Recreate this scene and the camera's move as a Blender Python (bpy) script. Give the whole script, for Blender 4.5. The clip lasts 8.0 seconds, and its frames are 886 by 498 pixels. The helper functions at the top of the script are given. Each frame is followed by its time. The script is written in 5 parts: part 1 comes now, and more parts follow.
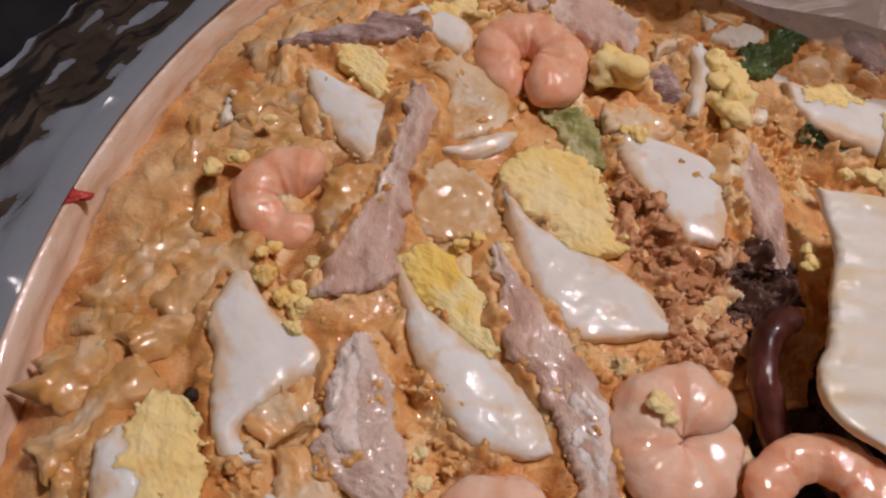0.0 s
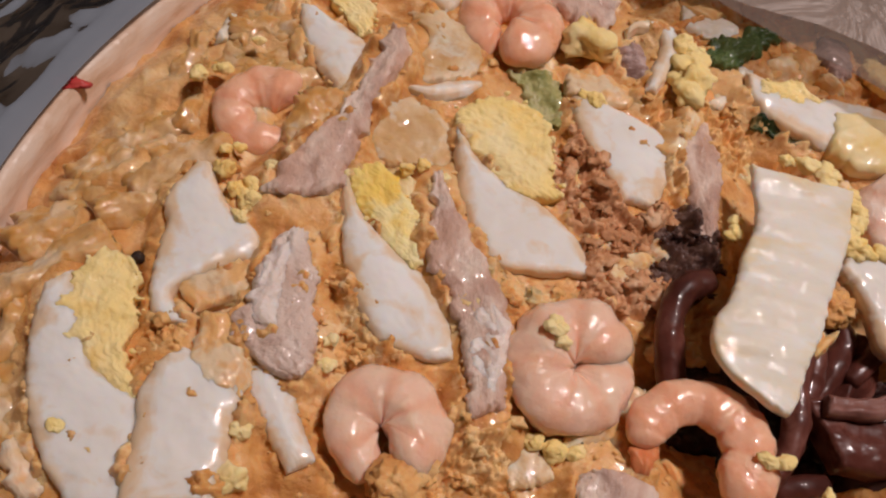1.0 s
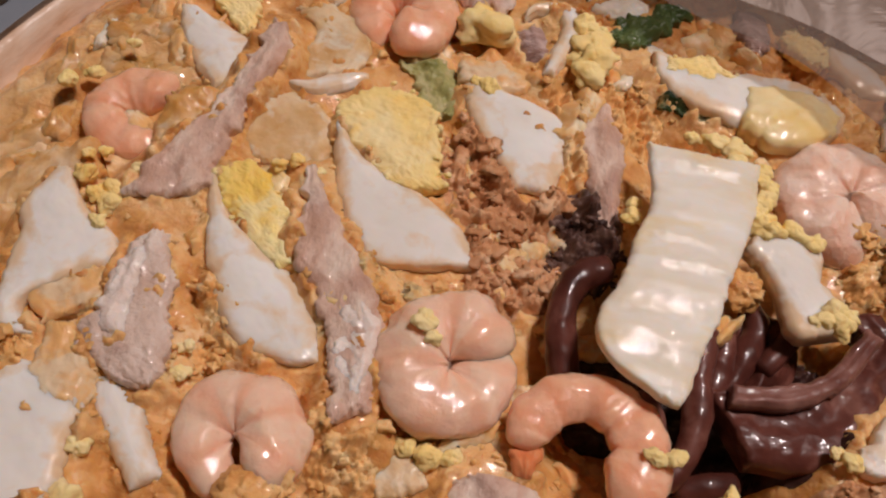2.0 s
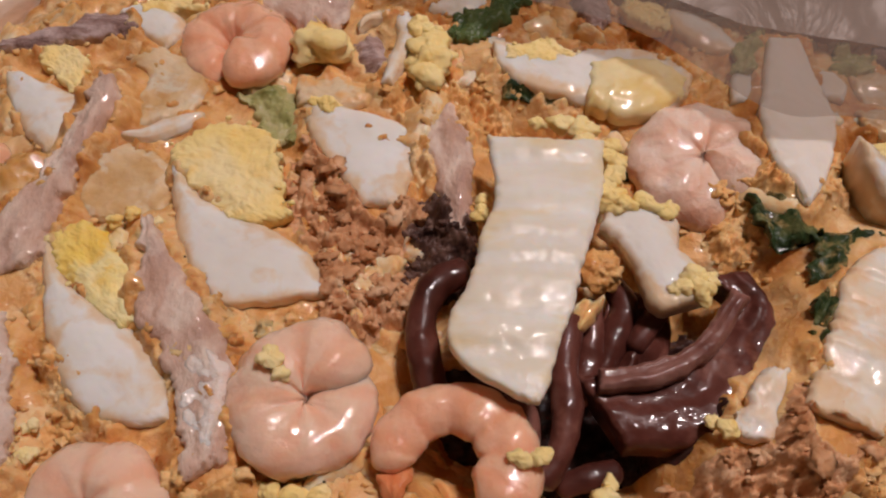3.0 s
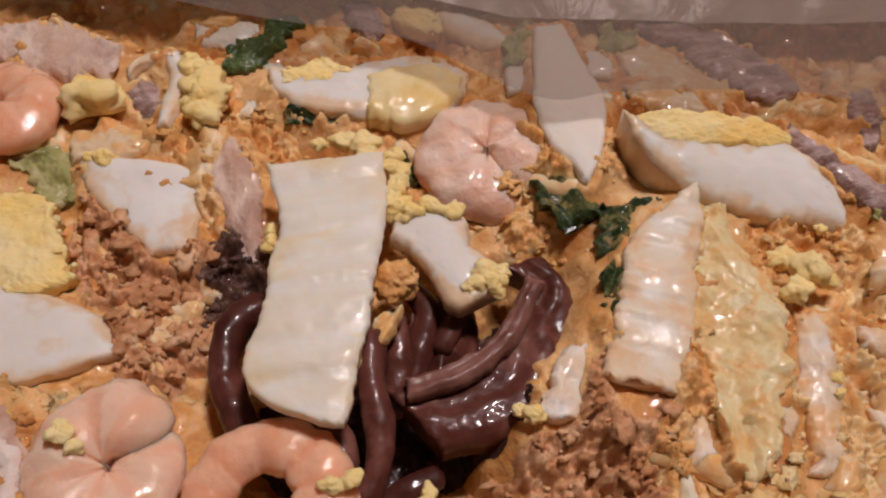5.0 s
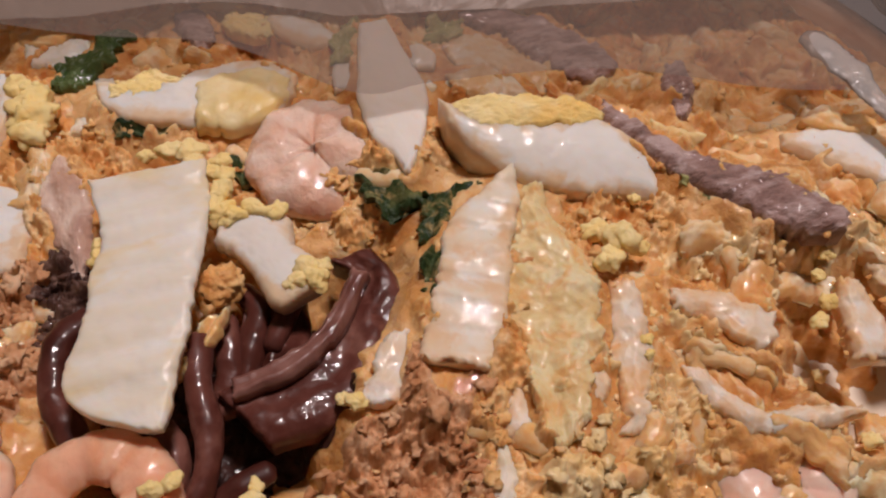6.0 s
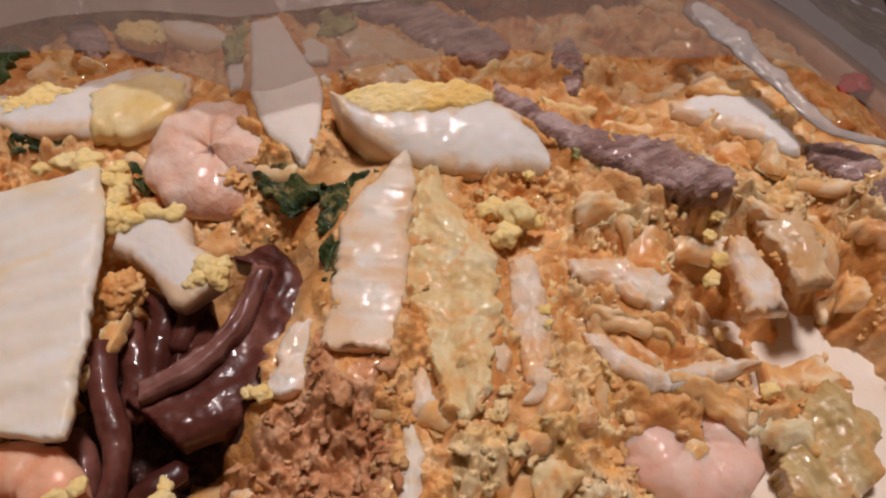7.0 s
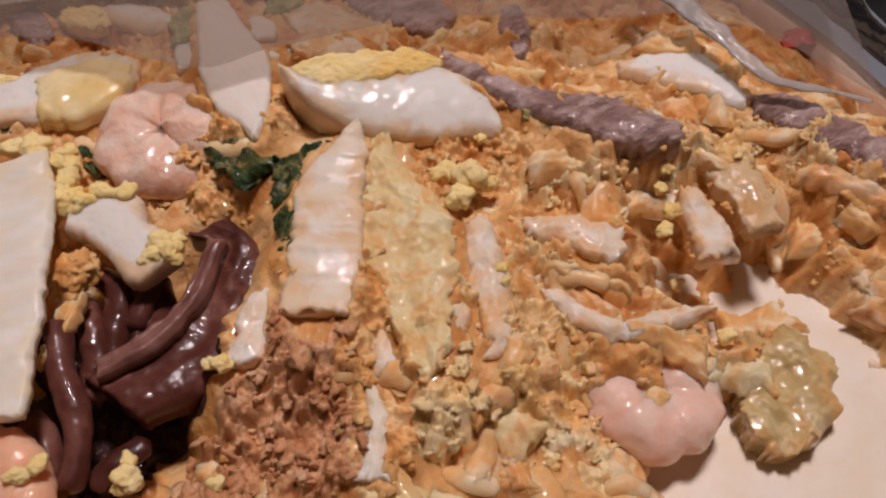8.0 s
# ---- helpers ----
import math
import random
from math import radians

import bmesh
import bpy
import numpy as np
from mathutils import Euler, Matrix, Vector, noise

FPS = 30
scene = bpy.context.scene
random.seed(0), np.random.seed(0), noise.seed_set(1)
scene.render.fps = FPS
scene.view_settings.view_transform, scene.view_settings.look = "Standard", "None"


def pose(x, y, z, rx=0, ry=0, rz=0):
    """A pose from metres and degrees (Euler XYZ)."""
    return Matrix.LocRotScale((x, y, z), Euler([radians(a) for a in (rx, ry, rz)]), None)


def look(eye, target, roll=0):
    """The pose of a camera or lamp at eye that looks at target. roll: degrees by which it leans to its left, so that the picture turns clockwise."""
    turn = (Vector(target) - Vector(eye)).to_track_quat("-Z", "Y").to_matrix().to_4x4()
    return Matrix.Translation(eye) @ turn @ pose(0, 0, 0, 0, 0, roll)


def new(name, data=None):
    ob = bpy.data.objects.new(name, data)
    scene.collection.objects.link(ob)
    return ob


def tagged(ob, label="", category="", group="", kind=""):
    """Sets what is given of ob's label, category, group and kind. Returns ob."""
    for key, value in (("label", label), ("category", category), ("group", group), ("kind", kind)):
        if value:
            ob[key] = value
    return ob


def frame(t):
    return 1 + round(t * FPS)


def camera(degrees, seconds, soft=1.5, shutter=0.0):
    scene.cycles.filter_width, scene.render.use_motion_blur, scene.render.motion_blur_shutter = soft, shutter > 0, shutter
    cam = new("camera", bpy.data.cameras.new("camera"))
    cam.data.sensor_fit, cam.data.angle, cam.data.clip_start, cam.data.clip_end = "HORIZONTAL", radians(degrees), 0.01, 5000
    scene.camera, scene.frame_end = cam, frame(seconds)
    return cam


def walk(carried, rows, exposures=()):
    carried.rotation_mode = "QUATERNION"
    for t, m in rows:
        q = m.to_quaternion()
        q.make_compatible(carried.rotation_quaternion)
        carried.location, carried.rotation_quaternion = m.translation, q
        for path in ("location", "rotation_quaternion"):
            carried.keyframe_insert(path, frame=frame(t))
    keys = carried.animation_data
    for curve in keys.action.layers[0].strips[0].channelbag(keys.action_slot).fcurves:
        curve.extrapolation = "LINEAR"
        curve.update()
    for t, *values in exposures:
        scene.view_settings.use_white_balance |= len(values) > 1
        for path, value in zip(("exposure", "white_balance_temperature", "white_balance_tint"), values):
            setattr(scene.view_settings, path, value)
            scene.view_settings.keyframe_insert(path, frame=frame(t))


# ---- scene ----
cam = camera(54.29, 8.0, soft=2.2)
PATH = [
    (0, (-0.00525, -0.00689, 0.22014), (0.10971, 0.46659, -0.65313), 16.84),
    (0.5, (0.00712, -0.03056, 0.23569), (0.07152, 0.44890, -0.63951), 17.88),
    (1, (0.03342, -0.04229, 0.22814), (0.07545, 0.45696, -0.63729), 17.14),
    (1.5, (0.04810, -0.04151, 0.22287), (0.06983, 0.47324, -0.63420), 14.84),
    (1.7, (0.06157, -0.03982, 0.21729), (0.07174, 0.47943, -0.63726), 13.08),
    (2.8, (0.11161, -0.02778, 0.21090), (0.12085, 0.51081, -0.63162), 3.85),
    (3, (0.11714, -0.02778, 0.21002), (0.13518, 0.51200, -0.63159), 2.43),
    (3.5, (0.12595, -0.02357, 0.20952), (0.17739, 0.51737, -0.62997), 2.54),
    (4, (0.13806, -0.02437, 0.20900), (0.22816, 0.51804, -0.62626), 3.25),
    (4.2, (0.13676, -0.02701, 0.21006), (0.24649, 0.52065, -0.61942), 4.12),
    (5.3, (0.15374, -0.02961, 0.21095), (0.30615, 0.50429, -0.62075), 2.92),
    (5.5, (0.16142, -0.03199, 0.21483), (0.32556, 0.49658, -0.61804), 3.06),
    (6, (0.17919, -0.04133, 0.21684), (0.36922, 0.47887, -0.61580), 2.89),
    (6.5, (0.19012, -0.04829, 0.21977), (0.40474, 0.46541, -0.61092), 2.68),
    (7, (0.19409, -0.05293, 0.21799), (0.42509, 0.45273, -0.61324), 2.16),
    (7.5, (0.20092, -0.06133, 0.21404), (0.44499, 0.43781, -0.61739), 1.71),
    (8, (0.19454, -0.06382, 0.21288), (0.45487, 0.43015, -0.61671), 1.81),
]
walk(cam, [(t, look(eye, target, roll)) for t, eye, target, roll in PATH], [(0, -0.18, 5980, 10), (0.5, -0.06, 6000, 9), (1.5, -0.05, 6350, 9), (3.5, -0.21, 6200, 10.5), (6.5, -0.11, 6220, 11), (8, -0.15, 6150, 12.5)])

# ---- world and light ----
world = bpy.data.worlds.new("room_air")
scene.world = world
world.use_nodes = True
world.node_tree.nodes["Background"].inputs[0].default_value = (1.0, 0.86, 0.74, 1)
world.node_tree.nodes["Background"].inputs[1].default_value = 0.25
LAMP_AT, LAMP_WATTS = (0.52, 0.42, 1.52), 20.5


def lamp(at, target, watts, size, colour):
    data = bpy.data.lights.new("ceiling_lamp", "AREA")
    data.shape, data.size, data.energy, data.color = "DISK", size, watts, colour
    ob = new("ceiling_lamp_light", data)
    ob.matrix_world = look(at, target)
    return ob


lamp(LAMP_AT, (0.17, 0.1, 0), LAMP_WATTS, 0.26, (1.0, 0.84, 0.79))


# ---- materials ----
def material(name, colours, scale=200.0, rough=0.35, rough_var=0.15, bump=0.4, bump_scale=900.0, sss=0.0, coat=0.0,
             metallic=0.0, spots=None, stops=None, stretch=(1, 1, 1), bump_depth=0.0006, big=None, wet=1100.0, smear=None, spec=0.2, wet_depth=0.00010, rim=0.0, clear=0.85, deep=0.0018):
    """A surface of two or three noise colours, with gloss that varies and fine relief at two scales."""
    mat = bpy.data.materials.new(name)
    mat.use_nodes = True
    nodes, links = mat.node_tree.nodes, mat.node_tree.links
    bsdf = nodes["Principled BSDF"]
    coord = nodes.new("ShaderNodeNewGeometry")
    mapping = nodes.new("ShaderNodeMapping")
    mapping.inputs["Scale"].default_value = stretch
    links.new(coord.outputs["Position"], mapping.inputs["Vector"])

    def noise_node(size, detail=4.0, distort=0.3):
        n = nodes.new("ShaderNodeTexNoise")
        n.inputs["Scale"].default_value, n.inputs["Detail"].default_value = size, detail
        n.inputs["Distortion"].default_value = distort
        links.new(mapping.outputs["Vector"], n.inputs["Vector"])
        return n

    n1 = noise_node(scale)
    ramp = nodes.new("ShaderNodeValToRGB")
    while len(ramp.color_ramp.elements) < len(colours):
        ramp.color_ramp.elements.new(0.5)
    spread = stops or [0.32 + 0.36 * k / max(1, len(colours) - 1) for k in range(len(colours))]
    for e, c, p in zip(ramp.color_ramp.elements, colours, spread):
        e.position, e.color = p, (*c, 1)
    links.new(n1.outputs["Fac"], ramp.inputs["Fac"])
    colour = ramp.outputs["Color"]
    for tint, size, low, high in ([big] if big else []) + ([spots] if spots else []):
        n2 = noise_node(size, 3.0)
        cut = nodes.new("ShaderNodeMapRange")
        cut.inputs["From Min"].default_value, cut.inputs["From Max"].default_value = low, high
        links.new(n2.outputs["Fac"], cut.inputs["Value"])
        mix = nodes.new("ShaderNodeMix")
        mix.data_type = "RGBA"
        links.new(cut.outputs["Result"], mix.inputs["Factor"])
        links.new(colour, mix.inputs["A"])
        mix.inputs["B"].default_value = (*tint, 1)
        colour = mix.outputs["Result"]
    if smear:
        tint, size, low, high = smear
        n6, n7 = noise_node(size, 5.0, 1.2), noise_node(size * 5, 4.0, 0.6)
        both = nodes.new("ShaderNodeMath")
        both.operation = "MULTIPLY_ADD"
        both.inputs[1].default_value = 0.35
        links.new(n7.outputs["Fac"], both.inputs[0])
        links.new(n6.outputs["Fac"], both.inputs[2])
        soak = both.outputs[0]
        if rim:  # sauce soaks in from the ragged margin of a piece
            edge = nodes.new("ShaderNodeUVMap")
            edge.uv_map = "length"
            split = nodes.new("ShaderNodeSeparateXYZ")
            links.new(edge.outputs["UV"], split.inputs[0])
            margin = nodes.new("ShaderNodeMapRange")
            margin.interpolation_type = "SMOOTHSTEP"
            margin.inputs["From Max"].default_value, margin.inputs["To Min"].default_value, margin.inputs["To Max"].default_value = 0.75, rim, 0.0
            links.new(split.outputs["Y"], margin.inputs["Value"])
            add = nodes.new("ShaderNodeMath")
            links.new(margin.outputs["Result"], add.inputs[0])
            links.new(soak, add.inputs[1])
            soak = add.outputs[0]
        cut = nodes.new("ShaderNodeMapRange")
        cut.inputs["From Min"].default_value, cut.inputs["From Max"].default_value = low + 0.175, high + 0.175
        cut.inputs["To Max"].default_value = clear
        links.new(soak, cut.inputs["Value"])
        mix = nodes.new("ShaderNodeMix")
        mix.data_type = "RGBA"
        links.new(cut.outputs["Result"], mix.inputs["Factor"])
        links.new(colour, mix.inputs["A"])
        mix.inputs["B"].default_value = (*tint, 1)
        colour = mix.outputs["Result"]
    links.new(colour, bsdf.inputs["Base Color"])
    n3 = noise_node(scale * 1.7, 3.0)
    gloss = nodes.new("ShaderNodeMapRange")
    gloss.inputs["From Min"].default_value, gloss.inputs["From Max"].default_value = 0.3, 0.7
    gloss.inputs["To Min"].default_value, gloss.inputs["To Max"].default_value = max(0.03, rough - rough_var), rough + rough_var
    links.new(n3.outputs["Fac"], gloss.inputs["Value"])
    links.new(gloss.outputs["Result"], bsdf.inputs["Roughness"])
    n4 = noise_node(bump_scale, 5.0)
    relief = nodes.new("ShaderNodeBump")
    relief.inputs["Strength"].default_value, relief.inputs["Distance"].default_value = bump, bump_depth
    links.new(n4.outputs["Fac"], relief.inputs["Height"])
    links.new(relief.outputs["Normal"], bsdf.inputs["Normal"])
    if coat:
        n5 = noise_node(wet * 0.7, 0.5, 0.0)
        drops = nodes.new("ShaderNodeBump")
        drops.inputs["Strength"].default_value, drops.inputs["Distance"].default_value = 1.0, wet_depth * 1.15
        links.new(n5.outputs["Fac"], drops.inputs["Height"])
        links.new(drops.outputs["Normal"], bsdf.inputs["Coat Normal"])
        n8 = noise_node(110, 3.0, 0.5)
        damp = nodes.new("ShaderNodeMapRange")
        damp.inputs["From Min"].default_value, damp.inputs["From Max"].default_value = 0.38, 0.62
        damp.inputs["To Min"].default_value, damp.inputs["To Max"].default_value = 0.45 * min(1.0, coat * 1.7), min(1.0, coat * 1.7)
        links.new(n8.outputs["Fac"], damp.inputs["Value"])
        links.new(damp.outputs["Result"], bsdf.inputs["Coat Weight"])
    bsdf.inputs["Metallic"].default_value = metallic
    bsdf.inputs["Specular IOR Level"].default_value = spec
    bsdf.inputs["Subsurface Weight"].default_value = min(1.0, sss * 1.5)
    bsdf.inputs["Subsurface Radius"].default_value = (1.0, 0.85, 0.72)
    bsdf.inputs["Subsurface Scale"].default_value = deep
    bsdf.inputs["Coat Roughness"].default_value = 0.045
    return mat


SMEAR = (0.83, 0.47, 0.17)
SAUCE = material("orange_sauce", [(0.54, 0.22, 0.06), (0.75, 0.39, 0.13), (0.88, 0.57, 0.28)], 70, 0.42, 0.12, 0.6, 480, 0.75, 0.42,
                 bump_depth=0.0014, big=((0.80, 0.52, 0.25), 26, 0.52, 0.68), smear=((0.90, 0.68, 0.40), 60, 0.56, 0.72), wet=900, wet_depth=0.00020)
NOODLE = material("sauced_noodle", [(0.84, 0.53, 0.25), (0.89, 0.67, 0.40), (0.90, 0.76, 0.55)], 90, 0.45, 0.1, 0.3, 700, 0.8, 0.5, smear=(SMEAR, 60, 0.46, 0.62))
SCRAP_PALE = material("pale_scrap", [(0.84, 0.54, 0.24), (0.89, 0.70, 0.44), (0.90, 0.79, 0.61)], 90, 0.40, 0.1, 0.3, 700, 0.8, 0.5, rim=0.12, smear=(SMEAR, 60, 0.46, 0.62), wet=900, wet_depth=0.00018)
SCRAP_ORANGE = material("orange_scrap", [(0.72, 0.33, 0.10), (0.86, 0.49, 0.20), (0.92, 0.63, 0.36)], 110, 0.42, 0.12, 0.4, 700, 0.8, 0.5,
                        smear=((0.88, 0.72, 0.54), 60, 0.54, 0.7), wet=900, wet_depth=0.00018)
NOODLE_SOFT = material("soft_noodle", [(0.66, 0.36, 0.12), (0.76, 0.50, 0.25), (0.78, 0.62, 0.44)], 60, 0.34, 0.1, 0.3, 500, 0.7, 0.7, smear=((0.66, 0.34, 0.09), 55, 0.50, 0.66), wet=800, wet_depth=0.00018, rim=0.14)
CRUST = material("golden_crumb", [(0.66, 0.29, 0.08), (0.82, 0.46, 0.17), (0.90, 0.61, 0.30)], 130, 0.5, 0.15, 0.5, 1000, 0.35, 0.3,
                 bump_depth=0.0007, smear=((0.90, 0.66, 0.38), 50, 0.55, 0.72), wet=1300, wet_depth=0.00013, deep=0.001)
MUSH = material("pale_mush", [(0.84, 0.49, 0.16), (0.92, 0.67, 0.33), (0.94, 0.79, 0.51)], 75, 0.38, 0.12, 0.4, 600, 0.25, 0.6,
                deep=0.001, bump_depth=0.0007, smear=((0.80, 0.48, 0.22), 60, 0.52, 0.68), wet=900, wet_depth=0.00018)
CRUMB_BROWN = material("brown_crumb", [(0.50, 0.22, 0.09), (0.68, 0.36, 0.18), (0.80, 0.52, 0.32)], 120, 0.5, 0.15, 0.5, 1000, 0.3, 0.14, deep=0.001,
                       bump_depth=0.0007, smear=((0.55, 0.26, 0.12), 60, 0.5, 0.66))
EGG_WHITE = material("egg_white", [(0.82, 0.77, 0.70), (0.88, 0.86, 0.83)], 40, 0.4, 0.1, 0.10, 300, 0.6, 0.35,
                     smear=((0.78, 0.55, 0.32), 45, 0.58, 0.78), wet=1000, wet_depth=0.00011, rim=0.26, clear=0.8, deep=0.003)
EGG_CREAM = material("sauced_egg", [(0.76, 0.55, 0.33), (0.86, 0.72, 0.52)], 90, 0.4, 0.1, 0.4, 500, 0.6, 0.5, smear=(SMEAR, 60, 0.5, 0.66), rim=0.1)
YOLK = material("yolk", [(1.0, 0.71, 0.26), (1.0, 0.76, 0.35), (1.0, 0.80, 0.45)], 60, 0.65, 0.15, 0.4, 900, 0.3, 0.05, bump_depth=0.0007,
                smear=((0.97, 0.62, 0.18), 30, 0.54, 0.68))
YOLK_BRIGHT = material("bright_yolk", [(0.97, 0.62, 0.12), (0.99, 0.70, 0.22), (0.99, 0.78, 0.38)], 60, 0.6, 0.15, 0.4, 1000, 0.5, 0.1, bump_depth=0.0007,
                       smear=((0.96, 0.80, 0.44), 36, 0.50, 0.62))
WAXY_YOLK = material("waxy_yolk", [(0.86, 0.64, 0.26), (0.91, 0.77, 0.46)], 80, 0.35, 0.08, 0.3, 500, 0.5, 0.5, wet=500)
PORK = material("boiled_pork", [(0.53, 0.32, 0.23), (0.68, 0.46, 0.36), (0.77, 0.60, 0.49)], 70, 0.45, 0.12, 0.6, 800, 0.4, 0.4,
                stretch=(1.6, 0.8, 1), big=((0.45, 0.28, 0.23), 40, 0.48, 0.66), bump_depth=0.0009, smear=((0.88, 0.75, 0.64), 40, 0.48, 0.66), clear=0.7)
PORK_DARK = material("dark_pork", [(0.20, 0.12, 0.10), (0.36, 0.22, 0.19), (0.52, 0.37, 0.34)], 120, 0.45, 0.12, 0.8, 700, 0.2, 0.4,
                     stretch=(0.8, 2.0, 1), bump_depth=0.0012, smear=((0.62, 0.47, 0.44), 60, 0.5, 0.66))
CABBAGE = material("cabbage_stalk", [(0.82, 0.74, 0.60), (0.87, 0.82, 0.74), (0.88, 0.87, 0.82)], 40, 0.36, 0.1, 0.14, 400, 0.65, 0.22,
                   stretch=(0.6, 1.6, 1), smear=((0.84, 0.68, 0.40), 45, 0.54, 0.74), wet=1300, wet_depth=0.00012, rim=0.12, clear=0.75)
CABBAGE_PLAIN = material("plain_stalk", [(0.82, 0.74, 0.64), (0.87, 0.82, 0.77)], 40, 0.36, 0.1, 0.12, 400, 0.65, 0.3, stretch=(1.6, 0.5, 1), wet=1300, wet_depth=0.00012, deep=0.003)
CABBAGE_COATED = material("coated_stalk", [(0.84, 0.72, 0.56), (0.88, 0.80, 0.69), (0.89, 0.85, 0.79)], 40, 0.36, 0.1, 0.2, 400, 0.65, 0.35,
                          smear=((0.82, 0.55, 0.30), 40, 0.50, 0.68), wet=1200, wet_depth=0.00014, rim=0.16, clear=0.8)
CABBAGE_SAUCED = material("sauced_cabbage", [(0.83, 0.65, 0.46), (0.88, 0.77, 0.64), (0.90, 0.84, 0.78)], 70, 0.36, 0.1, 0.3, 420, 0.75, 0.5,
                          smear=(SMEAR, 50, 0.56, 0.76), wet=950, rim=0.14, clear=0.8)
CABBAGE_CLEAR = material("clear_cabbage", [(0.66, 0.40, 0.17), (0.76, 0.54, 0.30), (0.82, 0.66, 0.46)], 80, 0.32, 0.1, 0.5, 500, 0.7, 0.7,
                         smear=((0.80, 0.72, 0.58), 60, 0.52, 0.66), wet=900, wet_depth=0.00014, bump_depth=0.0006)
LEAF_YELLOW = material("yellow_leaf", [(0.80, 0.56, 0.26), (0.84, 0.68, 0.37), (0.86, 0.76, 0.50)], 90, 0.36, 0.1, 0.5, 500, 0.65, 0.5, smear=(SMEAR, 60, 0.52, 0.70), rim=0.06)
LEAF_OLIVE = material("olive_leaf", [(0.50, 0.34, 0.13), (0.62, 0.47, 0.22), (0.70, 0.58, 0.34)], 70, 0.34, 0.1, 0.5, 500, 0.5, 0.6, smear=((0.72, 0.44, 0.18), 60, 0.52, 0.70), rim=0.08, stretch=(2.2, 0.8, 1))
LEAF_DARK = material("dark_leaf", [(0.014, 0.030, 0.010), (0.04, 0.066, 0.022), (0.13, 0.14, 0.05)], 180, 0.35, 0.12, 0.8, 900, 0.08, 0.25,
                     smear=((0.42, 0.30, 0.12), 110, 0.52, 0.66))
LEAF_FRESH = material("fresh_leaf", [(0.05, 0.09, 0.03), (0.11, 0.15, 0.05)], 120, 0.3, 0.1, 0.5, 500, 0.1, 0.2)
LEAF_PALE = material("pale_leaf", [(0.26, 0.26, 0.08), (0.42, 0.40, 0.16), (0.52, 0.46, 0.24)], 160, 0.3, 0.1, 0.6, 600, 0.2, 0.3)
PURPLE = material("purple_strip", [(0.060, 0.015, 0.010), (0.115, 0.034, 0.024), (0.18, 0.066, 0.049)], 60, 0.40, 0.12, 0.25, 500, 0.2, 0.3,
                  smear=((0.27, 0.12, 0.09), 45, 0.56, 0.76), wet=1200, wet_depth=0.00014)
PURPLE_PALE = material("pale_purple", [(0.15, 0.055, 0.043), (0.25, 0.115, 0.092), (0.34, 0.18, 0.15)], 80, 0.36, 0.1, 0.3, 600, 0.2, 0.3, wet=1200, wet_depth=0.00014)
# near-black colour that stands in for the deep shade inside the hollow
HOLLOW_SHADE = material("hollow_shade", [(0.018, 0.007, 0.006), (0.045, 0.018, 0.015), (0.08, 0.036, 0.03)], 120, 0.35, 0.1, 0.5, 500, 0.05, 0.4)
DARK_CURL = material("dark_curl", [(0.045, 0.020, 0.016), (0.11, 0.055, 0.042), (0.21, 0.125, 0.095)], 200, 0.34, 0.12, 0.6, 800, 0.05, 0.3)
TRAY_WHITE = material("tray_paper", [(0.90, 0.78, 0.62), (0.93, 0.85, 0.73)], 90, 0.35, 0.1, 0.3, 400, 0.0, 0.1)
RIM_MAT = material("tray_rim", [(0.62, 0.40, 0.26), (0.74, 0.54, 0.40), (0.78, 0.62, 0.50)], 60, 0.3, 0.12, 0.4, 300, 0.0, 0.3, stretch=(1, 1, 3))
RED_MARK = material("red_mark", [(0.55, 0.05, 0.05), (0.62, 0.10, 0.08)], 200, 0.35, 0.1, 0.3, 400)
TABLE_MAT = material("black_table", [(0.010, 0.010, 0.012), (0.022, 0.022, 0.024)], 40, 0.35, 0.1, 0.1, 600)
WALL_MAT = material("room_paint", [(0.36, 0.30, 0.24), (0.40, 0.34, 0.28)], 4, 0.8, 0.1, 0.1, 60, bump_depth=0.002)
CEILING_MAT = material("ceiling_paint", [(0.50, 0.45, 0.39), (0.54, 0.49, 0.43)], 4, 0.8, 0.1, 0.1, 60, bump_depth=0.002)
FLOOR_MAT = material("floor_board", [(0.20, 0.12, 0.07), (0.28, 0.17, 0.10)], 8, 0.45, 0.1, 0.2, 40, stretch=(1, 6, 1))
BLACK_FLECK = material("pepper", [(0.02, 0.012, 0.01), (0.05, 0.03, 0.02)], 500, 0.5, 0.1, 0.3, 900)


